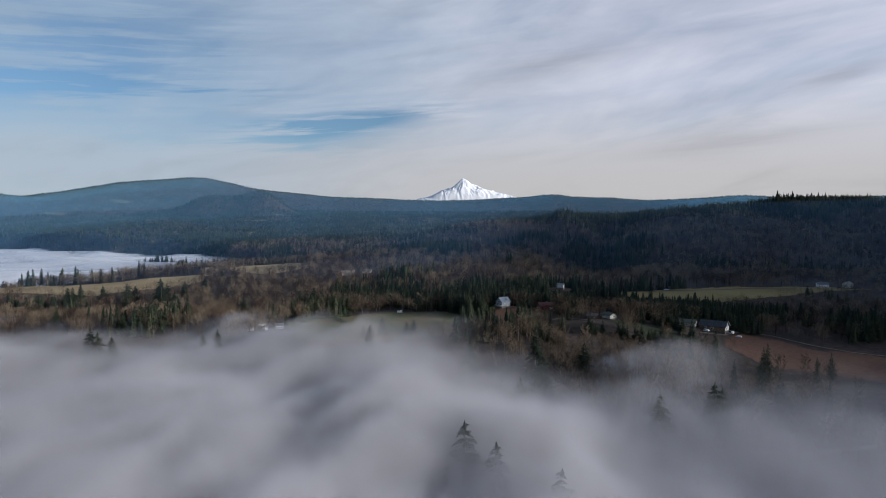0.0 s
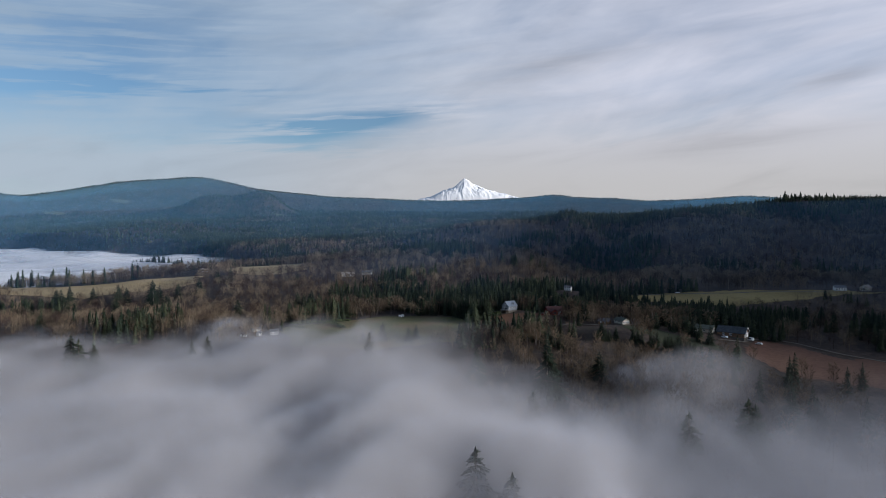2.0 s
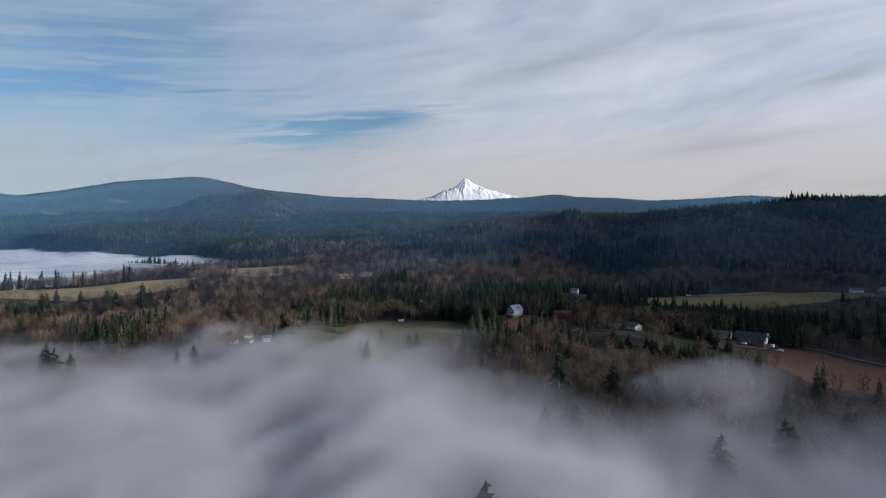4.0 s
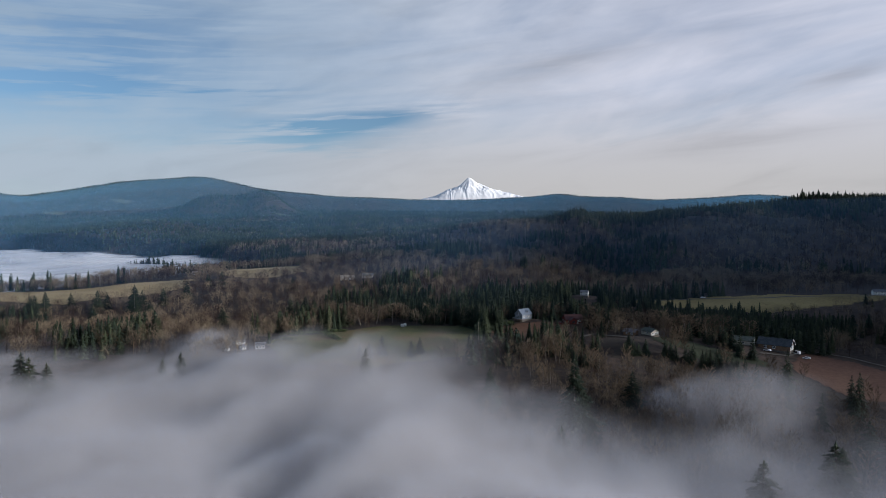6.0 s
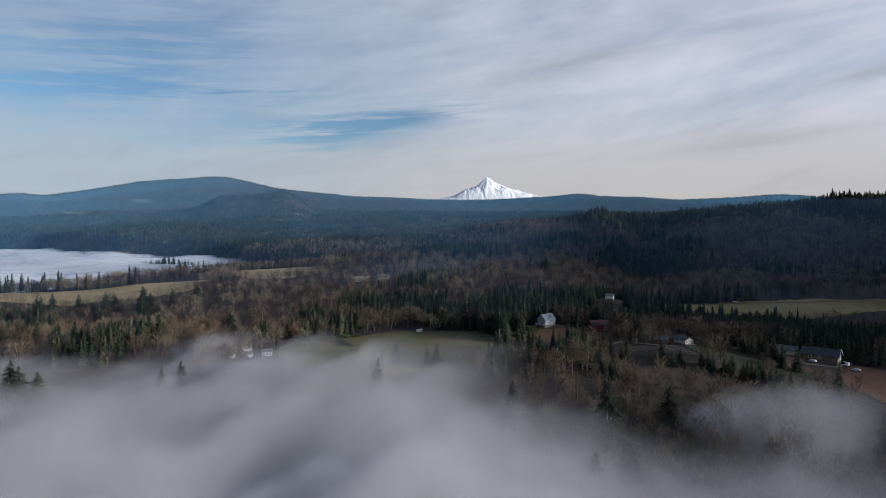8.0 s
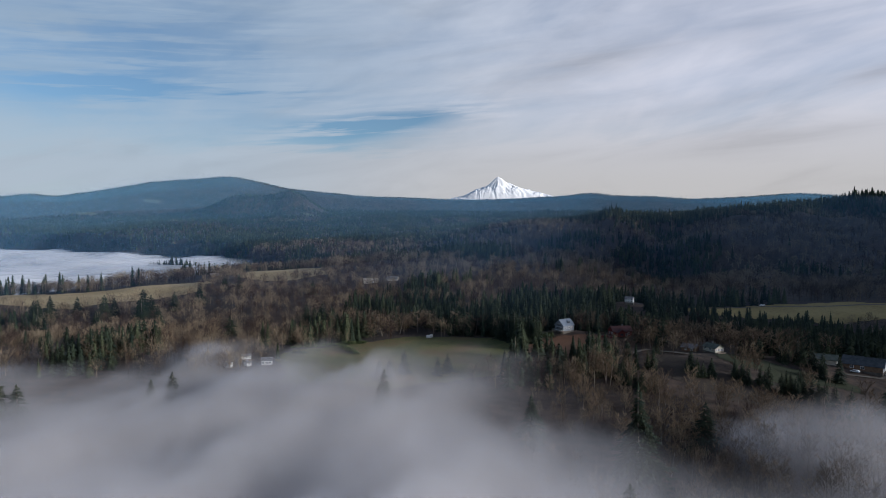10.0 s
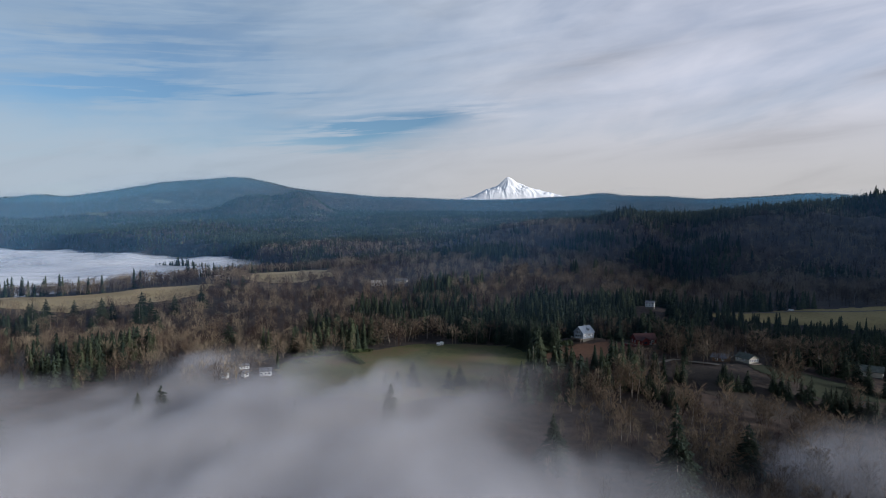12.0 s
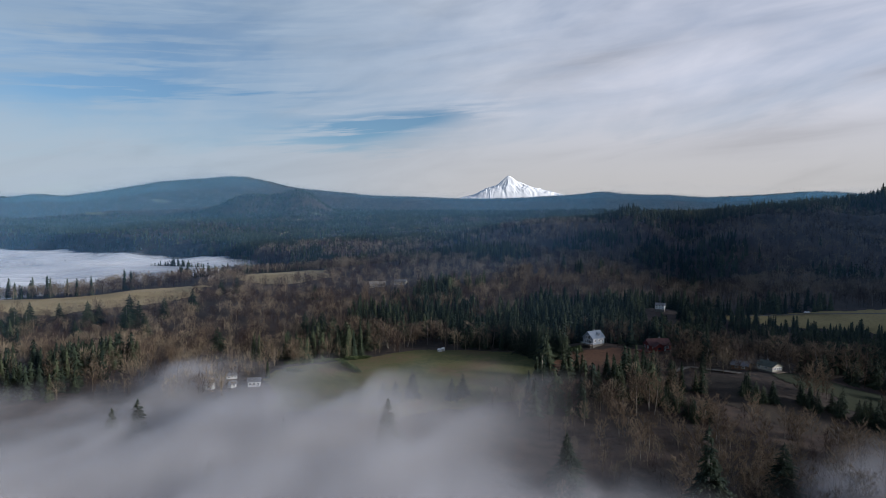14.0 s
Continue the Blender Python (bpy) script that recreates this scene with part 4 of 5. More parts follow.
def valley_cover(X, Y):
    """Thick over the valley floor, ragged at its shore, torn open over the bare grove."""
    wob = fbm(X, Y, 80, 4, 81)
    shore = np.interp(X, (-420, -370, -320, -250, -190, -150, -118, -90, -50, 10, 35, 70, 140, 200, 300), (545, 560, 490, 462, 445, 455, 466, 434, 453, 466, 468, 445, 430, 420, 410)) + 55 * wob
    d = 1 - smooth((Y - shore + 38) / 60)
    torn = np.maximum(np.maximum(np.maximum(oval(X, Y, 78, 402, 74, 52), 0.2 * oval(X, Y, 12, 360, 26, 24)), oval(X, Y, 135, 455, 92, 52)), 0.6 * oval(X, Y, 200, 300, 70, 90))
    torn = np.maximum(torn, 0.42 * oval(X, Y, -215, 388, 56, 50))
    d = d * (1 - 0.8 * smooth((X + 92 + 60 * wob + 110 * fbm(X, Y, 48, 4, 91)) / 135) * smooth((Y - 262) / 80) * (1 - 0.6 * oval(X, Y, -5, 462, 30, 24)))
    d = d * (1 - 0.22 * smooth((Y - 375) / 60) * smooth((X + 110) / 50))
    torn = np.clip(torn + 1.1 * fbm(X, Y, 70, 4, 82) * (torn > 0.02), 0, 1)
    side = 1 - (0.84 - 0.4 * smooth((352 - Y) / 55)) * smooth((X - 38 + 90 * fbm(X, Y, 90, 3, 83)) / 70) - 0.06 * smooth((X - 190) / 60)
    veil_there = 0.5 * oval(X, Y, -128, 464, 50, 32) + 0.2 * oval(X, Y, -240, 475, 90, 34) + 0.1 * oval(X, Y, 2, 412, 34, 30)
    wisp = 0.78 * oval(X, Y, 132, 376, 38, 30) * smooth(0.75 + 2.0 * fbm(X, Y, 50, 3, 88))
    rim = smooth((X + 560) / 100) * smooth((540 - X) / 100) * smooth((Y + 60) / 60)
    return np.clip(d * (1 - 0.68 * torn) * side + wisp + veil_there, 0, 1) ** 1.7 * rim


def mist_slice(z, across, along):
    """One level slice of the valley mist."""
    X, Y = np.meshgrid(across, along, indexing="ij")
    over = smooth((z - height(X, Y) + 6 * fbm(X, Y, 45, 3, 87)) / 5)
    rise = (mist_top(X, Y) - z) / 7.0
    cover = (valley_cover(X, Y) * over).ravel()
    rise = rise.ravel()
    faces = grid_faces(len(across), len(along))
    faces = faces[(cover[faces].max(1) > 0.004) & (rise[faces].max(1) > -0.75)]          # no sheet where there is no mist
    if not len(faces):
        return None
    keep, faces = np.unique(faces, return_inverse=True)
    ob = link_mesh("valley_mist", np.stack([X, Y, np.full(X.shape, z)], -1).reshape(-1, 3)[keep], faces.reshape(-1, 4), M_fog, flat=False)
    for key, value in (("mist_cover", cover), ("mist_rise", rise)):
        ob.data.attributes.new(key, "FLOAT", "POINT").data.foreach_set("value", value[keep].astype(np.float32))
    return tagged(ob, "grey-white layer of mist lying in the valley", "fog", "layers of mist", "stuff")


across = np.concatenate([np.arange(-560, -400, 20), np.arange(-400, 300, 9), np.arange(300, 541, 20)])
along = np.concatenate([np.arange(-60, 150, 15), np.arange(150, 620, 9)])
for i in range(42):
    mist_slice(3.0 + 1.0 * i, across, along)


def river_cover(X, Y):
    r, a = np.hypot(X - EYE_X, Y - EYE_Y), np.degrees(np.arctan2(X - EYE_X, Y - EYE_Y))
    return (1 - smooth((a + 23) / 4)) * smooth((r - 820) / 80)


for i in range(7):
    mist("river_mist", -3000, -150, 800, 2800, 28, 12 + 2.6 * i, 12, 140 + i, lambda X, Y, i=i: river_cover(X, Y) * (0.8 - 0.06 * i), M_fog_far, "bright white fog bank filling the river valley", 330, 26)

# haze between the ranges of hills, put into blue-tinted see-through sheets
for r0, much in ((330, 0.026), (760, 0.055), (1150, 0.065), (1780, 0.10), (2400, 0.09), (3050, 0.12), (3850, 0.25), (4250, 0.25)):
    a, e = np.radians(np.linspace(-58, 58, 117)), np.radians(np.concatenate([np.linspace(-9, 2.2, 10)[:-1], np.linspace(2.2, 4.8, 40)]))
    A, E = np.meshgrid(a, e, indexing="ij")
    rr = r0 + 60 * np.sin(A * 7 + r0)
    ob = link_mesh("blue_haze", np.stack([EYE_X + rr * np.sin(A), EYE_Y + rr * np.cos(A), 100 + rr * np.tan(E)], -1), grid_faces(117, 49), M_haze_tint if r0 < 1700 else M_haze if r0 < 3000 else M_haze_far, flat=False)
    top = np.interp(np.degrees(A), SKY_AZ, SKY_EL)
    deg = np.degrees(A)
    # far sheets cover more where they catch less sun, to even them out
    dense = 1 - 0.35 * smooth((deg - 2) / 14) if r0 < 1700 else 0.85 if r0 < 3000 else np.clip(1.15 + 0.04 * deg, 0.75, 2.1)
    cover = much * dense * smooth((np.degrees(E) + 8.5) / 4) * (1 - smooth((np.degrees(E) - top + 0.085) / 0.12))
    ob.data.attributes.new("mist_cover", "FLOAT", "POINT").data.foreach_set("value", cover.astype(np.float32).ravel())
    tagged(ob, "blue-tinted see-through sheet standing in for haze before the hills", "haze", "veils of haze", "stuff")

# ---- houses ----
M_white = material("white_siding", [(0.5, 0.5, 0.49), (0.6, 0.6, 0.585), (0.68, 0.68, 0.665)], 0.6, 0.4, 0.5, 0.05)
M_palebl = material("pale_blue_siding", [(0.17, 0.19, 0.23), (0.21, 0.235, 0.275), (0.25, 0.275, 0.315)], 0.6, 0.4, 0.5, 0.05)
M_red = material("red_siding", [(0.10, 0.014, 0.014), (0.13, 0.02, 0.018), (0.16, 0.028, 0.024)], 0.7, 0.5, 0.6, 0.1)
M_beige = material("beige_siding", [(0.32, 0.29, 0.24), (0.4, 0.36, 0.29), (0.46, 0.42, 0.35)], 0.7, 0.4, 0.5, 0.05)
M_timber = material("dark_timber", [(0.10, 0.065, 0.04), (0.16, 0.10, 0.065), (0.20, 0.13, 0.085)], 0.8, 0.8, 0.7, 0.15)
M_slate = material("grey_roof", [(0.10, 0.10, 0.11), (0.14, 0.14, 0.15), (0.19, 0.19, 0.20)], 0.8, 0.6, 0.7, 0.15)
M_metal = material("blue_grey_metal_roof", [(0.16, 0.19, 0.235), (0.21, 0.24, 0.285), (0.25, 0.28, 0.325)], 0.4, 0.3, 0.4, 0.05, metal=0.3)
M_moss = material("mossy_green_roof", [(0.06, 0.07, 0.055), (0.09, 0.1, 0.08), (0.13, 0.135, 0.115)], 0.85, 0.5, 0.7, 0.15)
M_dark = material("dark_roof", [(0.035, 0.04, 0.045), (0.055, 0.06, 0.065), (0.08, 0.085, 0.09)], 0.7, 0.5, 0.6, 0.1)
M_tan = material("tan_roof", [(0.26, 0.22, 0.17), (0.34, 0.29, 0.23), (0.40, 0.35, 0.29)], 0.8, 0.5, 0.6, 0.1)
M_rust = material("red_brown_roof", [(0.055, 0.024, 0.023), (0.075, 0.033, 0.031), (0.1, 0.045, 0.04)], 0.75, 0.5, 0.6, 0.1)
M_glass = material("window_glass", [(0.02, 0.025, 0.03), (0.03, 0.035, 0.045), (0.05, 0.06, 0.07)], 0.08, 0.5, 0.3, spec=0.6)
M_trim = material("white_trim", [(0.7, 0.7, 0.69), (0.78, 0.78, 0.77), (0.82, 0.82, 0.81)], 0.5, 1.0, 0.4)
M_wood = material("weathered_wood", [(0.14, 0.11, 0.085), (0.20, 0.16, 0.125), (0.27, 0.22, 0.18)], 0.9, 0.9, 0.8, 0.2)
M_gravel = material("gravel", [(0.09, 0.078, 0.065), (0.125, 0.11, 0.092), (0.16, 0.145, 0.125)], 0.95, 0.3, 0.8, 0.2)
M_car = material("white_car_paint", [(0.72, 0.73, 0.74), (0.78, 0.79, 0.80), (0.82, 0.82, 0.83)], 0.25, 0.5, 0.3, spec=0.5)
M_carred = material("dark_red_car_paint", [(0.08, 0.009, 0.01), (0.1, 0.012, 0.012), (0.12, 0.015, 0.015)], 0.25, 0.5, 0.3, spec=0.5)
M_rubber = material("rubber", [(0.015, 0.015, 0.015), (0.02, 0.02, 0.02), (0.03, 0.03, 0.03)], 0.8, 2.0, 0.5)
M_hedge = material("hedge_leaves", [(0.03, 0.045, 0.015), (0.05, 0.07, 0.022), (0.08, 0.095, 0.035)], 0.85, 0.4, 0.6, island=0.4)


def box_into(bm, x0, x1, y0, y1, z0, z1):
    v = [bm.verts.new((x, y, z)) for z in (z0, z1) for x, y in ((x0, y0), (x1, y0), (x1, y1), (x0, y1))]
    for f in ((3, 2, 1, 0), (4, 5, 6, 7), (0, 1, 5, 4), (1, 2, 6, 5), (2, 3, 7, 6), (3, 0, 4, 7)):
        bm.faces.new([v[i] for i in f])


def box(name, dims, mat, parent, label="", m=None, bevel=0.0):
    bm = bmesh.new()
    box_into(bm, *dims)
    if bevel:
        bmesh.ops.bevel(bm, geom=bm.edges[:], offset=bevel, segments=1, affect="EDGES")
    if m is not None:
        bm.transform(m)
    return part(name, bm, mat, parent, label)


def prism(bm, outline, x0, x1):
    """A solid with an outline in the yz plane, from x0 to x1."""
    a, b = [bm.verts.new((x0, y, z)) for y, z in outline], [bm.verts.new((x1, y, z)) for y, z in outline]
    n = len(outline)
    bm.faces.new(a[::-1])
    bm.faces.new(b)
    for i in range(n):
        bm.faces.new((a[i], a[(i + 1) % n], b[(i + 1) % n], b[i]))


def window(parent, side, length, depth, u, z, w, h, trim=M_trim, name="window"):
    """A framed window with its pane, proud of the wall on one of the four sides (gable_a at -x, gable_b at +x, eave_a at -y, eave_b at +y)."""
    m = {"gable_a": pose(-length / 2, 0, 0, 0, 0, -90), "gable_b": pose(length / 2, 0, 0, 0, 0, 90), "eave_a": pose(0, -depth / 2, 0), "eave_b": pose(0, depth / 2, 0, 0, 0, 180)}[side]
    bm = bmesh.new()
    t = 0.14
    for x0, x1, z0, z1 in ((u - w / 2 - t, u + w / 2 + t, z - h / 2 - t, z - h / 2), (u - w / 2 - t, u + w / 2 + t, z + h / 2, z + h / 2 + t),
                           (u - w / 2 - t, u - w / 2, z - h / 2, z + h / 2), (u + w / 2, u + w / 2 + t, z - h / 2, z + h / 2), (u - 0.04, u + 0.04, z - h / 2, z + h / 2)):
        box_into(bm, x0, x1, -0.10, 0.02, z0, z1)
    bm.transform(m)
    frame_part = part(name, bm, trim, parent)
    box("pane", (u - w / 2, u + w / 2, -0.05, -0.01, z - h / 2, z + h / 2), M_glass, frame_part, "dark reflecting glass", m)
    return frame_part


def gable_roof(parent, length, depth, wall_h, rise, over, mat, label, m=None, thick=0.22):
    """Two sloping slabs with eaves, and a ridge cap."""
    k = (depth / 2 + over) / (depth / 2)
    for s in (-1, 1):
        bm = bmesh.new()
        e, zz = s * depth / 2 * k, wall_h + rise - rise * k
        prism(bm, [(0, wall_h + rise), (e, zz), (e, zz + thick), (0, wall_h + rise + thick)][::s], -length / 2 - over, length / 2 + over)
        if m is not None:
            bm.transform(m)
        part("roof_slope", bm, mat, parent, label)
    ob = box("ridge_cap", (-length / 2 - over, length / 2 + over, -0.18, 0.18, wall_h + rise + thick - 0.06, wall_h + rise + thick + 0.08), mat, parent, "", m)
    return ob


def house(name, x, y, turn, length, depth, wall_h, rise, wall_mat, roof_mat, label, windows=(), roof_label="", chimney=None, base=0.0, door=None, category="house", over=0.6):
    """A gabled house; its ridge runs along its own x."""
    top = new(name)
    lows = [float(height(x + dx, y + dy)) for dx in (-5, 0, 5) for dy in (-5, 0, 5)]
    top.matrix_basis = pose(x, y, float(height(x, y)) + base, 0, 0, turn)
    sink = float(height(x, y)) - min(lows) + 0.4 + base
    bm = bmesh.new()
    prism(bm, [(-depth / 2, 0), (depth / 2, 0), (depth / 2, wall_h), (0, wall_h + rise), (-depth / 2, wall_h)], -length / 2, length / 2)
    part("wall", bm, wall_mat, top)
    box("foundation", (-length / 2 + 0.06, length / 2 - 0.06, -depth / 2 + 0.06, depth / 2 - 0.06, -sink, 0), M_gravel, top, "concrete foundation")
    gable_roof(top, length, depth, wall_h, rise, over, roof_mat, roof_label)
    for w in windows:
        window(top, w[0], length, depth, *w[1:])
    if door:
        side, u = door
        d = window(top, side, length, depth, u, 1.05, 0.95, 2.05, name="door")
        d["label"] = "glazed door with white frame"
    if chimney:
        cx, cy = chimney
        box("chimney", (cx - 0.4, cx + 0.4, cy - 0.4, cy + 0.4, wall_h, wall_h + rise + 0.9), M_slate, top, "grey brick chimney")
    return tagged(top, label, category)


def deck(parent, x0, x1, y0, y1, z, rail=True):
    """A timber deck on posts with a rail."""
    box("deck", (x0, x1, y0, y1, z - 0.2, z), M_wood, parent, "weathered timber deck")
    for px in (x0 + 0.1, (x0 + x1) / 2, x1 - 0.1):
        for py in (y0 + 0.1, y1 - 0.1):
            box("deck_post", (px - 0.08, px + 0.08, py - 0.08, py + 0.08, -2.5, z + 0.95), M_wood, parent)
    for a in ((x0, x1, y0, y0 + 0.07), (x0, x1, y1 - 0.07, y1), (x0, x0 + 0.07, y0, y1)):
        box("deck_rail", (*a, z + 0.9, z + 1.0), M_trim, parent, "white rail")


W = "eave_a"
blue = house("blue_house", 55, 545, 38, 11.5, 9.0, 4.4, 4.0, M_palebl, M_metal, "pale blue two-storey house with a metal roof and deck",
             [("gable_a", -2.0, 1.7, 1.7, 2.0), ("gable_a", 0.0, 1.7, 1.7, 2.0), ("gable_a", 2.0, 1.7, 1.7, 2.0), ("gable_a", -1.1, 4.6, 1.6, 2.0), ("gable_a", 1.1, 4.6, 1.6, 2.0),
              (W, -3.5, 2.4, 1.4, 1.5), (W, 0.5, 2.4, 1.6, 1.5), (W, 3.8, 2.4, 1.4, 1.5)], "blue-grey standing-seam metal", (1.5, 1.2), 0.9, ("eave_a", 2.2))
deck(blue, -8.6, -5.8, -4.8, 4.6, 0.0)
# a dormer on the slope
bm = bmesh.new()
prism(bm, [(-1.2, 0), (1.2, 0), (1.2, 1.2), (0, 2.0), (-1.2, 1.2)], 0, 2.6)
bm.transform(pose(1.2, -0.9, 5.3, 0, 0, -90))
dormer = part("dormer", bm, M_palebl, blue, "small gabled dormer")
box("pane", (0.5, 1.9, -3.56, -3.52, 5.6, 6.4), M_glass, dormer)
gable_roof(dormer, 2.6, 2.4, 1.2, 0.8, 0.25, M_metal, "", pose(1.2, -2.2, 5.3, 0, 0, -90), 0.12)

blue.scale = (0.85, 0.85, 0.85)
red = house("red_house", 92, 547, 12, 13, 8.5, 3.2, 2.8, M_red, M_rust, "dark red wooden house with a red-brown roof",
            [("eave_a", -4.0, 1.8, 1.3, 1.2), ("eave_a", 0.5, 1.8, 1.6, 1.2), ("eave_a", 4.2, 1.8, 1.3, 1.2), ("gable_a", -1.8, 1.7, 1.2, 1.3), ("gable_a", 1.8, 1.7, 1.2, 1.3)], "red-brown sheet roof", (2, 1), 0.3, ("eave_a", 2.6))
bm = bmesh.new()
prism(bm, [(-2.6, 0), (2.6, 0), (2.6, 2.8), (0, 4.6), (-2.6, 2.8)], 0, 3.0)
bm.transform(pose(-2.0, -4.1, 0, 0, 0, -90))
wing = part("wing", bm, M_red, red, "red gabled wing")
gable_roof(wing, 3.4, 5.2, 2.8, 1.8, 0.4, M_rust, "", pose(-2.0, -5.6, 0, 0, 0, -90), 0.16)
box("pane", (-3.0, -1.0, -7.16, -7.12, 0.9, 2.1), M_glass, wing)

pale = house("pale_house", 135, 499, -66, 11, 7.4, 2.8, 2.0, M_beige, M_moss, "cream single-storey house with a green-grey roof",
             [("gable_b", u, 1.6, 0.9, 1.1) for u in (-2.7, -1.35, 0.0, 1.35, 2.7)] + [("eave_a", -3.5, 1.7, 1.4, 1.1), ("eave_a", 1.0, 1.7, 1.6, 1.1)], "faded green shingles", (-2, 1), 1.0)
box("terrace", (5.6, 8.4, -3.6, 3.6, -0.3, 0.0), M_wood, pale, "timber terrace before the gable")
pale.scale = (0.88, 0.88, 0.88)
house("garden_building", 124, 506, -38, 8, 6, 2.6, 1.6, M_timber, M_slate, "low outbuilding with a grey roof beside the pale house", [("eave_a", -1.5, 1.5, 1.2, 1.0), ("eave_a", 1.8, 1.5, 1.2, 1.0)], category="outbuilding")

barn = house("timber_house", 214, 488, -40, 19, 10, 3.6, 3.4, M_timber, M_dark, "brown timber house with a dark roof and white trim",
             [("gable_b", -2.4, 1.6, 1.8, 1.8), ("gable_b", 1.0, 1.6, 2.6, 2.2), ("gable_b", 0.0, 4.6, 1.4, 1.2), ("eave_a", -5, 1.8, 1.6, 1.3), ("eave_a", 0, 1.8, 1.6, 1.3)], "dark sheet roof", None, 0.3, over=0.9)
for s in (-1, 1):
    bm = bmesh.new()
    prism(bm, [(0, 7.25), (s * 5.9, 2.95), (s * 5.9, 3.3), (0, 7.6)][::s], 10.41, 10.5)
    part("bargeboard", bm, M_trim, barn, "white bargeboard")
# white front, added also for the sunlight this shaded gable lacks
box("gable_panel", (9.505, 9.52, -4.9, 4.9, 0.3, 3.3), M_white, barn, "white gable front, added also to brighten it like sunlight")
box("garage_door", (9.53, 9.58, 0.6, 3.4, 0.1, 2.6), M_trim, barn, "white garage door")
house("green_roofed_house", 196, 494, -35, 12, 8, 2.9, 2.2, M_beige, M_moss, "small beige house with a green roof",
             [("gable_b", -1.8, 1.6, 1.4, 1.3), ("gable_b", 1.6, 1.6, 1.6, 1.5), ("eave_a", 0, 1.6, 1.4, 1.2)], "green sheet roof")

hill = house("white_house", 131, 683, -25, 11, 8, 5.2, 2.2, M_white, M_slate, "white two-storey house among the trees",
             [("gable_b", -1.8, 1.6, 1.3, 1.3), ("gable_b", 1.8, 1.6, 1.3, 1.3), ("gable_b", -1.8, 4.2, 1.3, 1.3), ("gable_b", 1.8, 4.2, 1.3, 1.3)] +
             [("eave_a", u, z, 1.3, 1.3) for u in (-3.5, 0, 3.5) for z in (1.6, 4.2)], "grey shingles", None, 2.0)
hill.scale = (0.64, 0.64, 0.64)
far_house = house("ridge_house", 428, 702, -15, 15, 9, 4.6, 2.4, M_white, M_slate, "white farmhouse at the foot of the ridge",
                  [("eave_a", u, z, 1.4, 1.2) for u in (-5, -1.7, 1.7, 5) for z in (1.4, 3.6)] + [("gable_b", 0, 2, 1.6, 1.4)], "", None, 0.5)
far_house.scale = (0.75, 0.75, 0.75)
house("cream_barn", 455, 700, 35, 10, 8, 3.6, 2.6, M_beige, M_tan, "cream barn with a tan roof", [("gable_a", 0, 1.6, 2.4, 2.6)], "", None, 0.5, category="barn")

farm = house("mist_house", -118, 462, 15, 8, 6.5, 3.6, 1.8, M_white, M_slate, "white house with a grey roof in the mist",
             [("eave_a", u, 1.9, 1.3, 1.2) for u in (-2.6, 0.2, 2.6)], "pale grey shingles", None, 0.4)
annex2 = house("white_outbuilding", -134, 474, 30, 8, 5, 2.8, 1.4, M_white, M_slate, "long white outbuilding half hidden in mist", [("eave_a", u, 1.6, 1.1, 1.0) for u in (-2.4, 0, 2.4)], category="outbuilding", base=0.2)
annex3 = house("white_outbuilding", -138, 458, -10, 5, 4, 2.8, 1.2, M_white, M_slate, "small white outbuilding dim in the mist", [("eave_a", 0, 1.6, 1.4, 1.0)], category="outbuilding", base=0.2)
house("garden_shed", -128, 460, 60, 3, 2.6, 2.2, 0.8, M_white, M_slate, "tiny white shed dim in the mist", [("eave_a", 0, 1.2, 0.9, 0.9)], category="shed", base=0.2)
farm.scale, annex2.scale, annex3.scale = (0.7, 0.7, 0.7), (0.62, 0.62, 0.62), (0.75, 0.75, 0.75)

shed = house("white_shed", -36, 551, -20, 3.0, 2.4, 1.9, 0.8, M_white, M_white, "small white shed on the green meadow", [("gable_b", 0, 1.1, 0.7, 0.7), ("eave_a", -0.6, 1.1, 0.7, 0.6)], "pale roof", category="shed", over=0.25)
lean = house("white_shed", -34.2, 553, -20, 2.2, 2.2, 2.2, 0.7, M_white, M_white, "taller white shed behind the small one", [("eave_a", 0, 1.3, 0.6, 0.6)], category="shed", over=0.2)
shed.scale = lean.scale = (0.75, 0.75, 0.75)
crest = house("field_barn", -330, 897, 10, 10, 7, 2.6, 1.8, M_timber, M_tan, "low brown barn with a tan roof on the pasture", [("eave_a", -3, 1.4, 2.4, 2.2), ("eave_a", 3, 1.4, 2.4, 2.2)], category="barn")
house("field_shed", -318, 893, 30, 5, 4, 2.4, 1.4, M_beige, M_slate, "small grey-roofed shed beside the barn", [("eave_a", 0, 1.3, 1.2, 1.0)], category="shed")
house("wood_house", -122, 830, 12, 16, 9, 4.0, 2.6, M_beige, M_tan, "tan-roofed house in the bare wood", [("eave_a", -4, 2, 1.6, 1.4), ("eave_a", 2, 2, 1.6, 1.4)], base=-1.6)
house("wood_house", -98, 838, -8, 12, 8, 4.0, 2.2, M_beige, M_slate, "grey-roofed house in the bare wood", [("eave_a", 0, 2, 1.6, 1.4)], base=-1.6)

# ---- roads, poles, hedge, cars ----


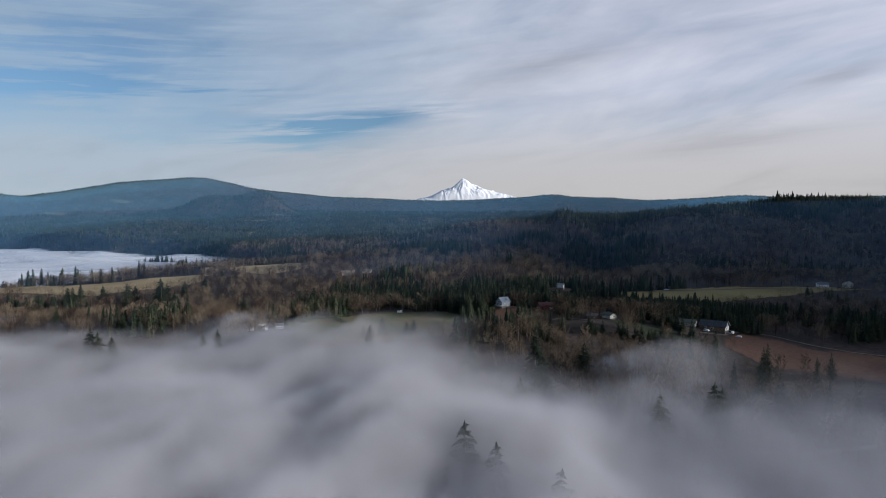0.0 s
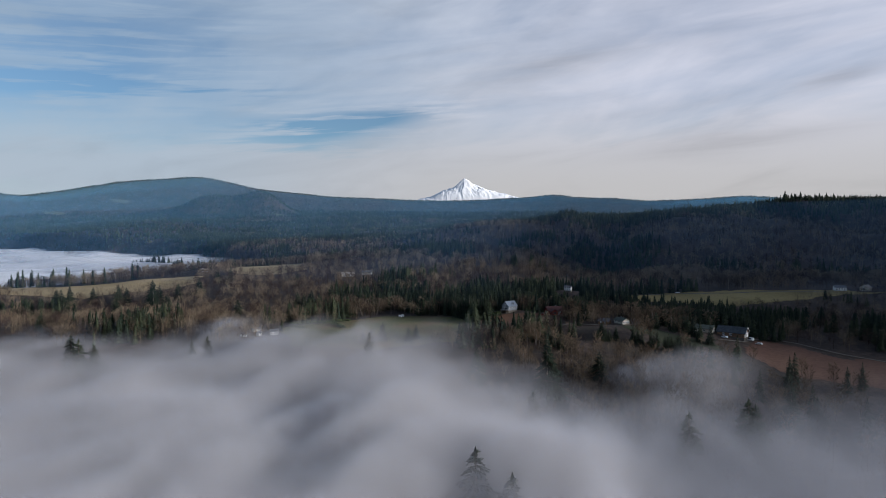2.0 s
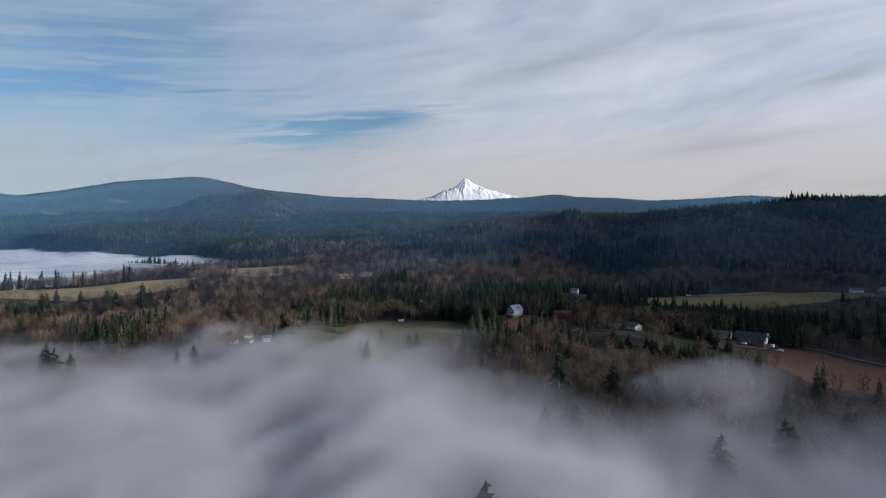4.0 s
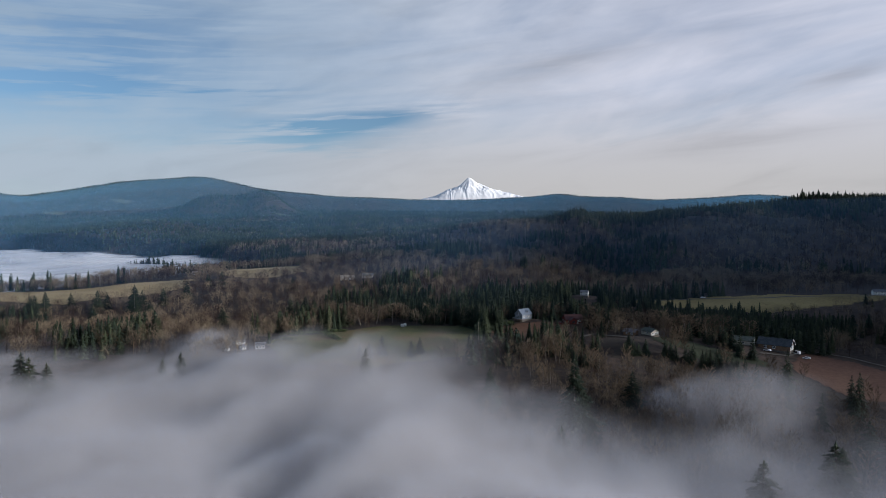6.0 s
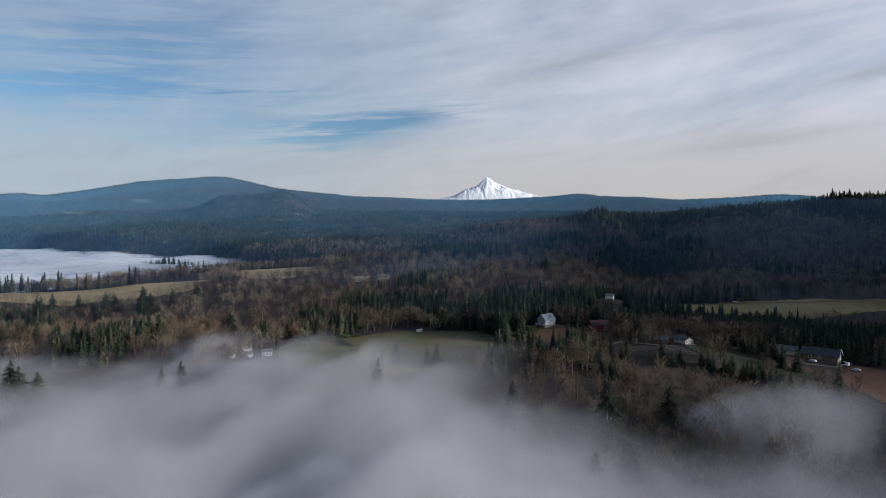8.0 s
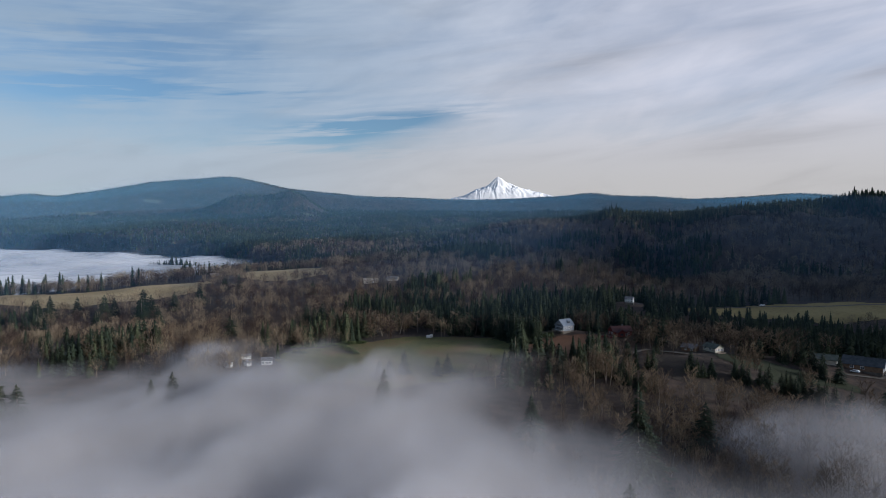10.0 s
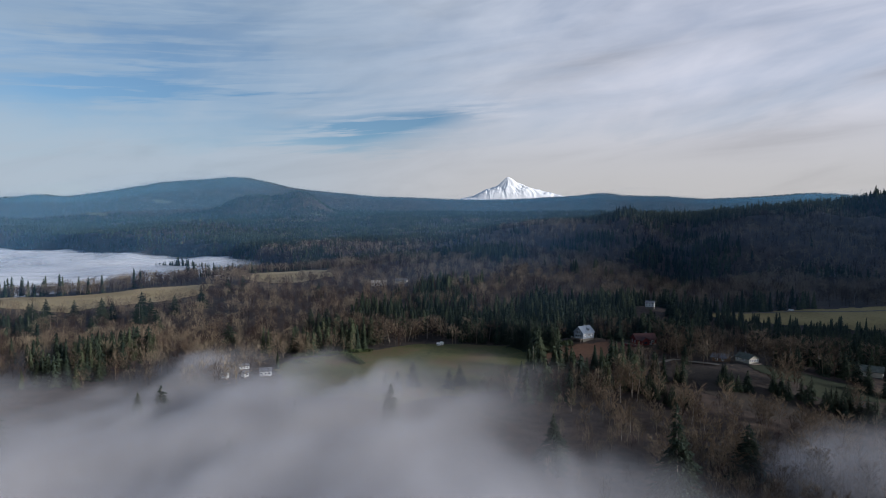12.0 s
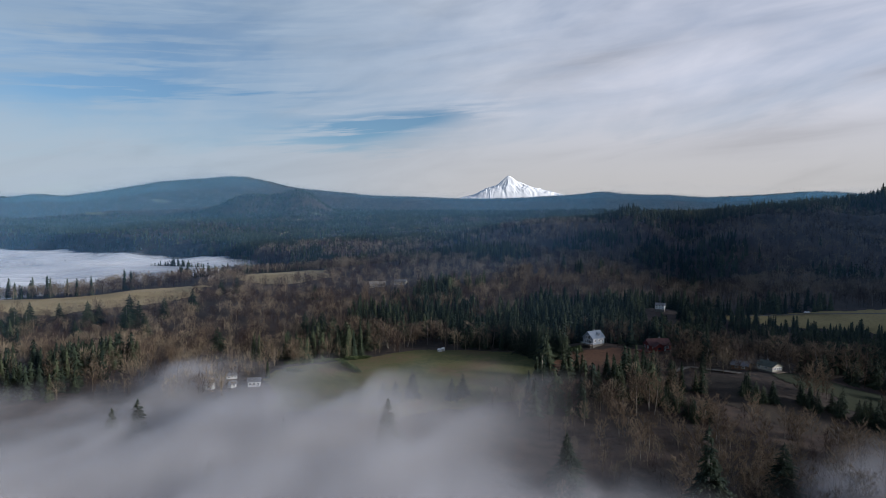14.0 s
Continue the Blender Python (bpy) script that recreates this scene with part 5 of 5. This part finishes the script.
def ribbon(name, line, width, lift, mat, label, category):
    """A track that follows the land."""
    pts = []
    for (x0, y0), (x1, y1) in zip(line, line[1:]):
        n = max(2, int(math.hypot(x1 - x0, y1 - y0) / 3))
        pts += [(x0 + (x1 - x0) * k / n, y0 + (y1 - y0) * k / n) for k in range(n)]
    pts = np.array(pts + [line[-1]], float)
    d = np.gradient(pts, axis=0)
    d /= np.linalg.norm(d, axis=1)[:, None]
    nrm = np.stack([-d[:, 1], d[:, 0]], -1)
    rows = []
    for s in (-1, -0.4, 0.4, 1):
        q = pts + nrm * width / 2 * s
        rows.append(np.stack([q[:, 0], q[:, 1], height(q[:, 0], q[:, 1]) + lift], -1))
    ob = link_mesh(name, np.stack(rows, 1), grid_faces(len(pts), 4), mat, flat=False)
    return tagged(ob, label, category, kind="structure")


ribbon("gravel_road", [(198, 476), (216, 476), (228, 484), (240, 489), (257, 481), (275, 462), (295, 446), (340, 424), (420, 395)], 1.8, 0.55, M_gravel, "pale gravel road along the brown field", "road")
ribbon("valley_road", [(110, 318), (128, 297), (145, 288), (170, 286), (220, 300)], 4.0, 0.5, M_gravel, "pale road showing dimly through the mist", "road")
ribbon("farm_track", [(200, 688), (250, 694), (300, 690), (345, 696), (420, 698)], 3.0, 0.75, M_gravel, "pale farm track across the hayfield", "road")
ribbon("drive", [(88, 503), (100, 512), (112, 500), (118, 492)], 3.2, 0.5, M_gravel, "gravel drive to the pale house", "road")


def pole(x, y, tall):
    top = new("utility_pole")
    top.matrix_basis = pose(x, y, float(height(x, y)) - 0.3)
    bm = bmesh.new()
    bmesh.ops.create_cone(bm, cap_ends=True, segments=8, radius1=0.22, radius2=0.14, depth=tall, matrix=Matrix.Translation((0, 0, tall / 2)))
    part("post", bm, M_wood, top)
    box("crossarm", (-1.1, 1.1, -0.08, 0.08, tall - 0.9, tall - 0.72), M_wood, top)
    for k in (-1.0, 1.0):
        bm = bmesh.new()
        bmesh.ops.create_cone(bm, cap_ends=True, segments=6, radius1=0.07, radius2=0.04, depth=0.25, matrix=Matrix.Translation((k, 0, tall - 0.6)))
        part("insulator", bm, M_trim, top)
    return tagged(top, "grey wooden utility pole beside the hayfield", "pole", "utility poles")


for x, y in ((192, 702), (243, 712), (318, 724)):
    pole(x, y, 10.5)


def car(x, y, turn, paint, label, van=False):
    top = new("van" if van else "car")
    top.matrix_basis = pose(x, y, float(height(x, y)) + 0.35, 0, 0, turn)
    bm = bmesh.new()
    roof = 2.3 if van else 1.45
    side = [(-2.2, 0.35), (2.2, 0.35), (2.2, 0.85), (1.5, 0.95), (0.9, roof - 0.02), (-1.6 if not van else -2.15, roof), (-2.2, 0.95)]
    prism(bm, side, -0.9, 0.9)
    bm.transform(Matrix.Rotation(radians(90), 4, "Z"))
    bmesh.ops.bevel(bm, geom=bm.edges[:], offset=0.06, segments=1, affect="EDGES")
    part("body", bm, paint, top)
    for s in (-1, 1):
        box("side_window", (-1.3, 0.7, s * 0.91 - 0.01, s * 0.91 + 0.01, 0.98, roof - 0.2), M_glass, top)
        for k in (-1.35, 1.35):
            bm = bmesh.new()
            bmesh.ops.create_cone(bm, cap_ends=True, segments=12, radius1=0.34, radius2=0.34, depth=0.22, matrix=pose(k, s * 0.82, 0.34, 90))
            part("wheel", bm, M_rubber, top)
    return tagged(top, label, "van" if van else "car")


car(224, 481, -60, M_car, "white box van parked by the timber house", True)
car(226.5, 474, -40, M_car, "white car parked by the timber house")
car(205, 481, -50, M_car, "white car parked between the two houses")
car(84.5, 536, 10, M_carred, "dark red car parked before the red house")
car(80, 537.5, 15, M_carred, "dark red car parked before the red house")
car(252, 699, 5, M_car, "white car on the farm track")


def hedge(line, tall, width, label, seed):
    """A hedge as a mass of small leaf clumps."""
    g = np.random.default_rng(seed)
    n = int(sum(math.hypot(b[0] - a[0], b[1] - a[1]) for a, b in zip(line, line[1:])) * 45)
    t = g.random(n) * (len(line) - 1)
    xs, ys = np.interp(t, range(len(line)), [p[0] for p in line]) + g.normal(size=n) * width * 0.35, np.interp(t, range(len(line)), [p[1] for p in line]) + g.normal(size=n) * width * 0.35
    zs = height(xs, ys) + tall * g.random(n) ** 0.7 * (0.8 + 0.4 * value_noise(xs / 3, ys / 3, 5))
    c = np.stack([xs, ys, zs], -1)
    v = np.stack([c + g.normal(size=(n, 3)) * 0.32 for _ in range(3)], 1).reshape(-1, 3)
    ob = link_mesh("hedge", v, np.arange(3 * n).reshape(-1, 3), M_hedge)
    return tagged(ob, label, "hedge", kind="stuff")


hedge([(22, 531), (34, 536), (46, 538.5)], 2.6, 2.2, "clipped green hedge leading to the blue house", 3)
hedge([(-88, 512), (-80, 500), (-74, 492)], 2.2, 3.0, "brown scrub strip across the meadow", 4)
hedge([(-112, 490), (-104, 489)], 1.6, 3.0, "rusty bush in the meadow", 6)
hedge([(-118, 508), (-84, 526), (-76, 529)], 2.0, 2.4, "scrubby edge of the meadow", 7)
hedge([(42, 534), (47, 533)], 3.0, 3.0, "round bush below the blue house", 8)
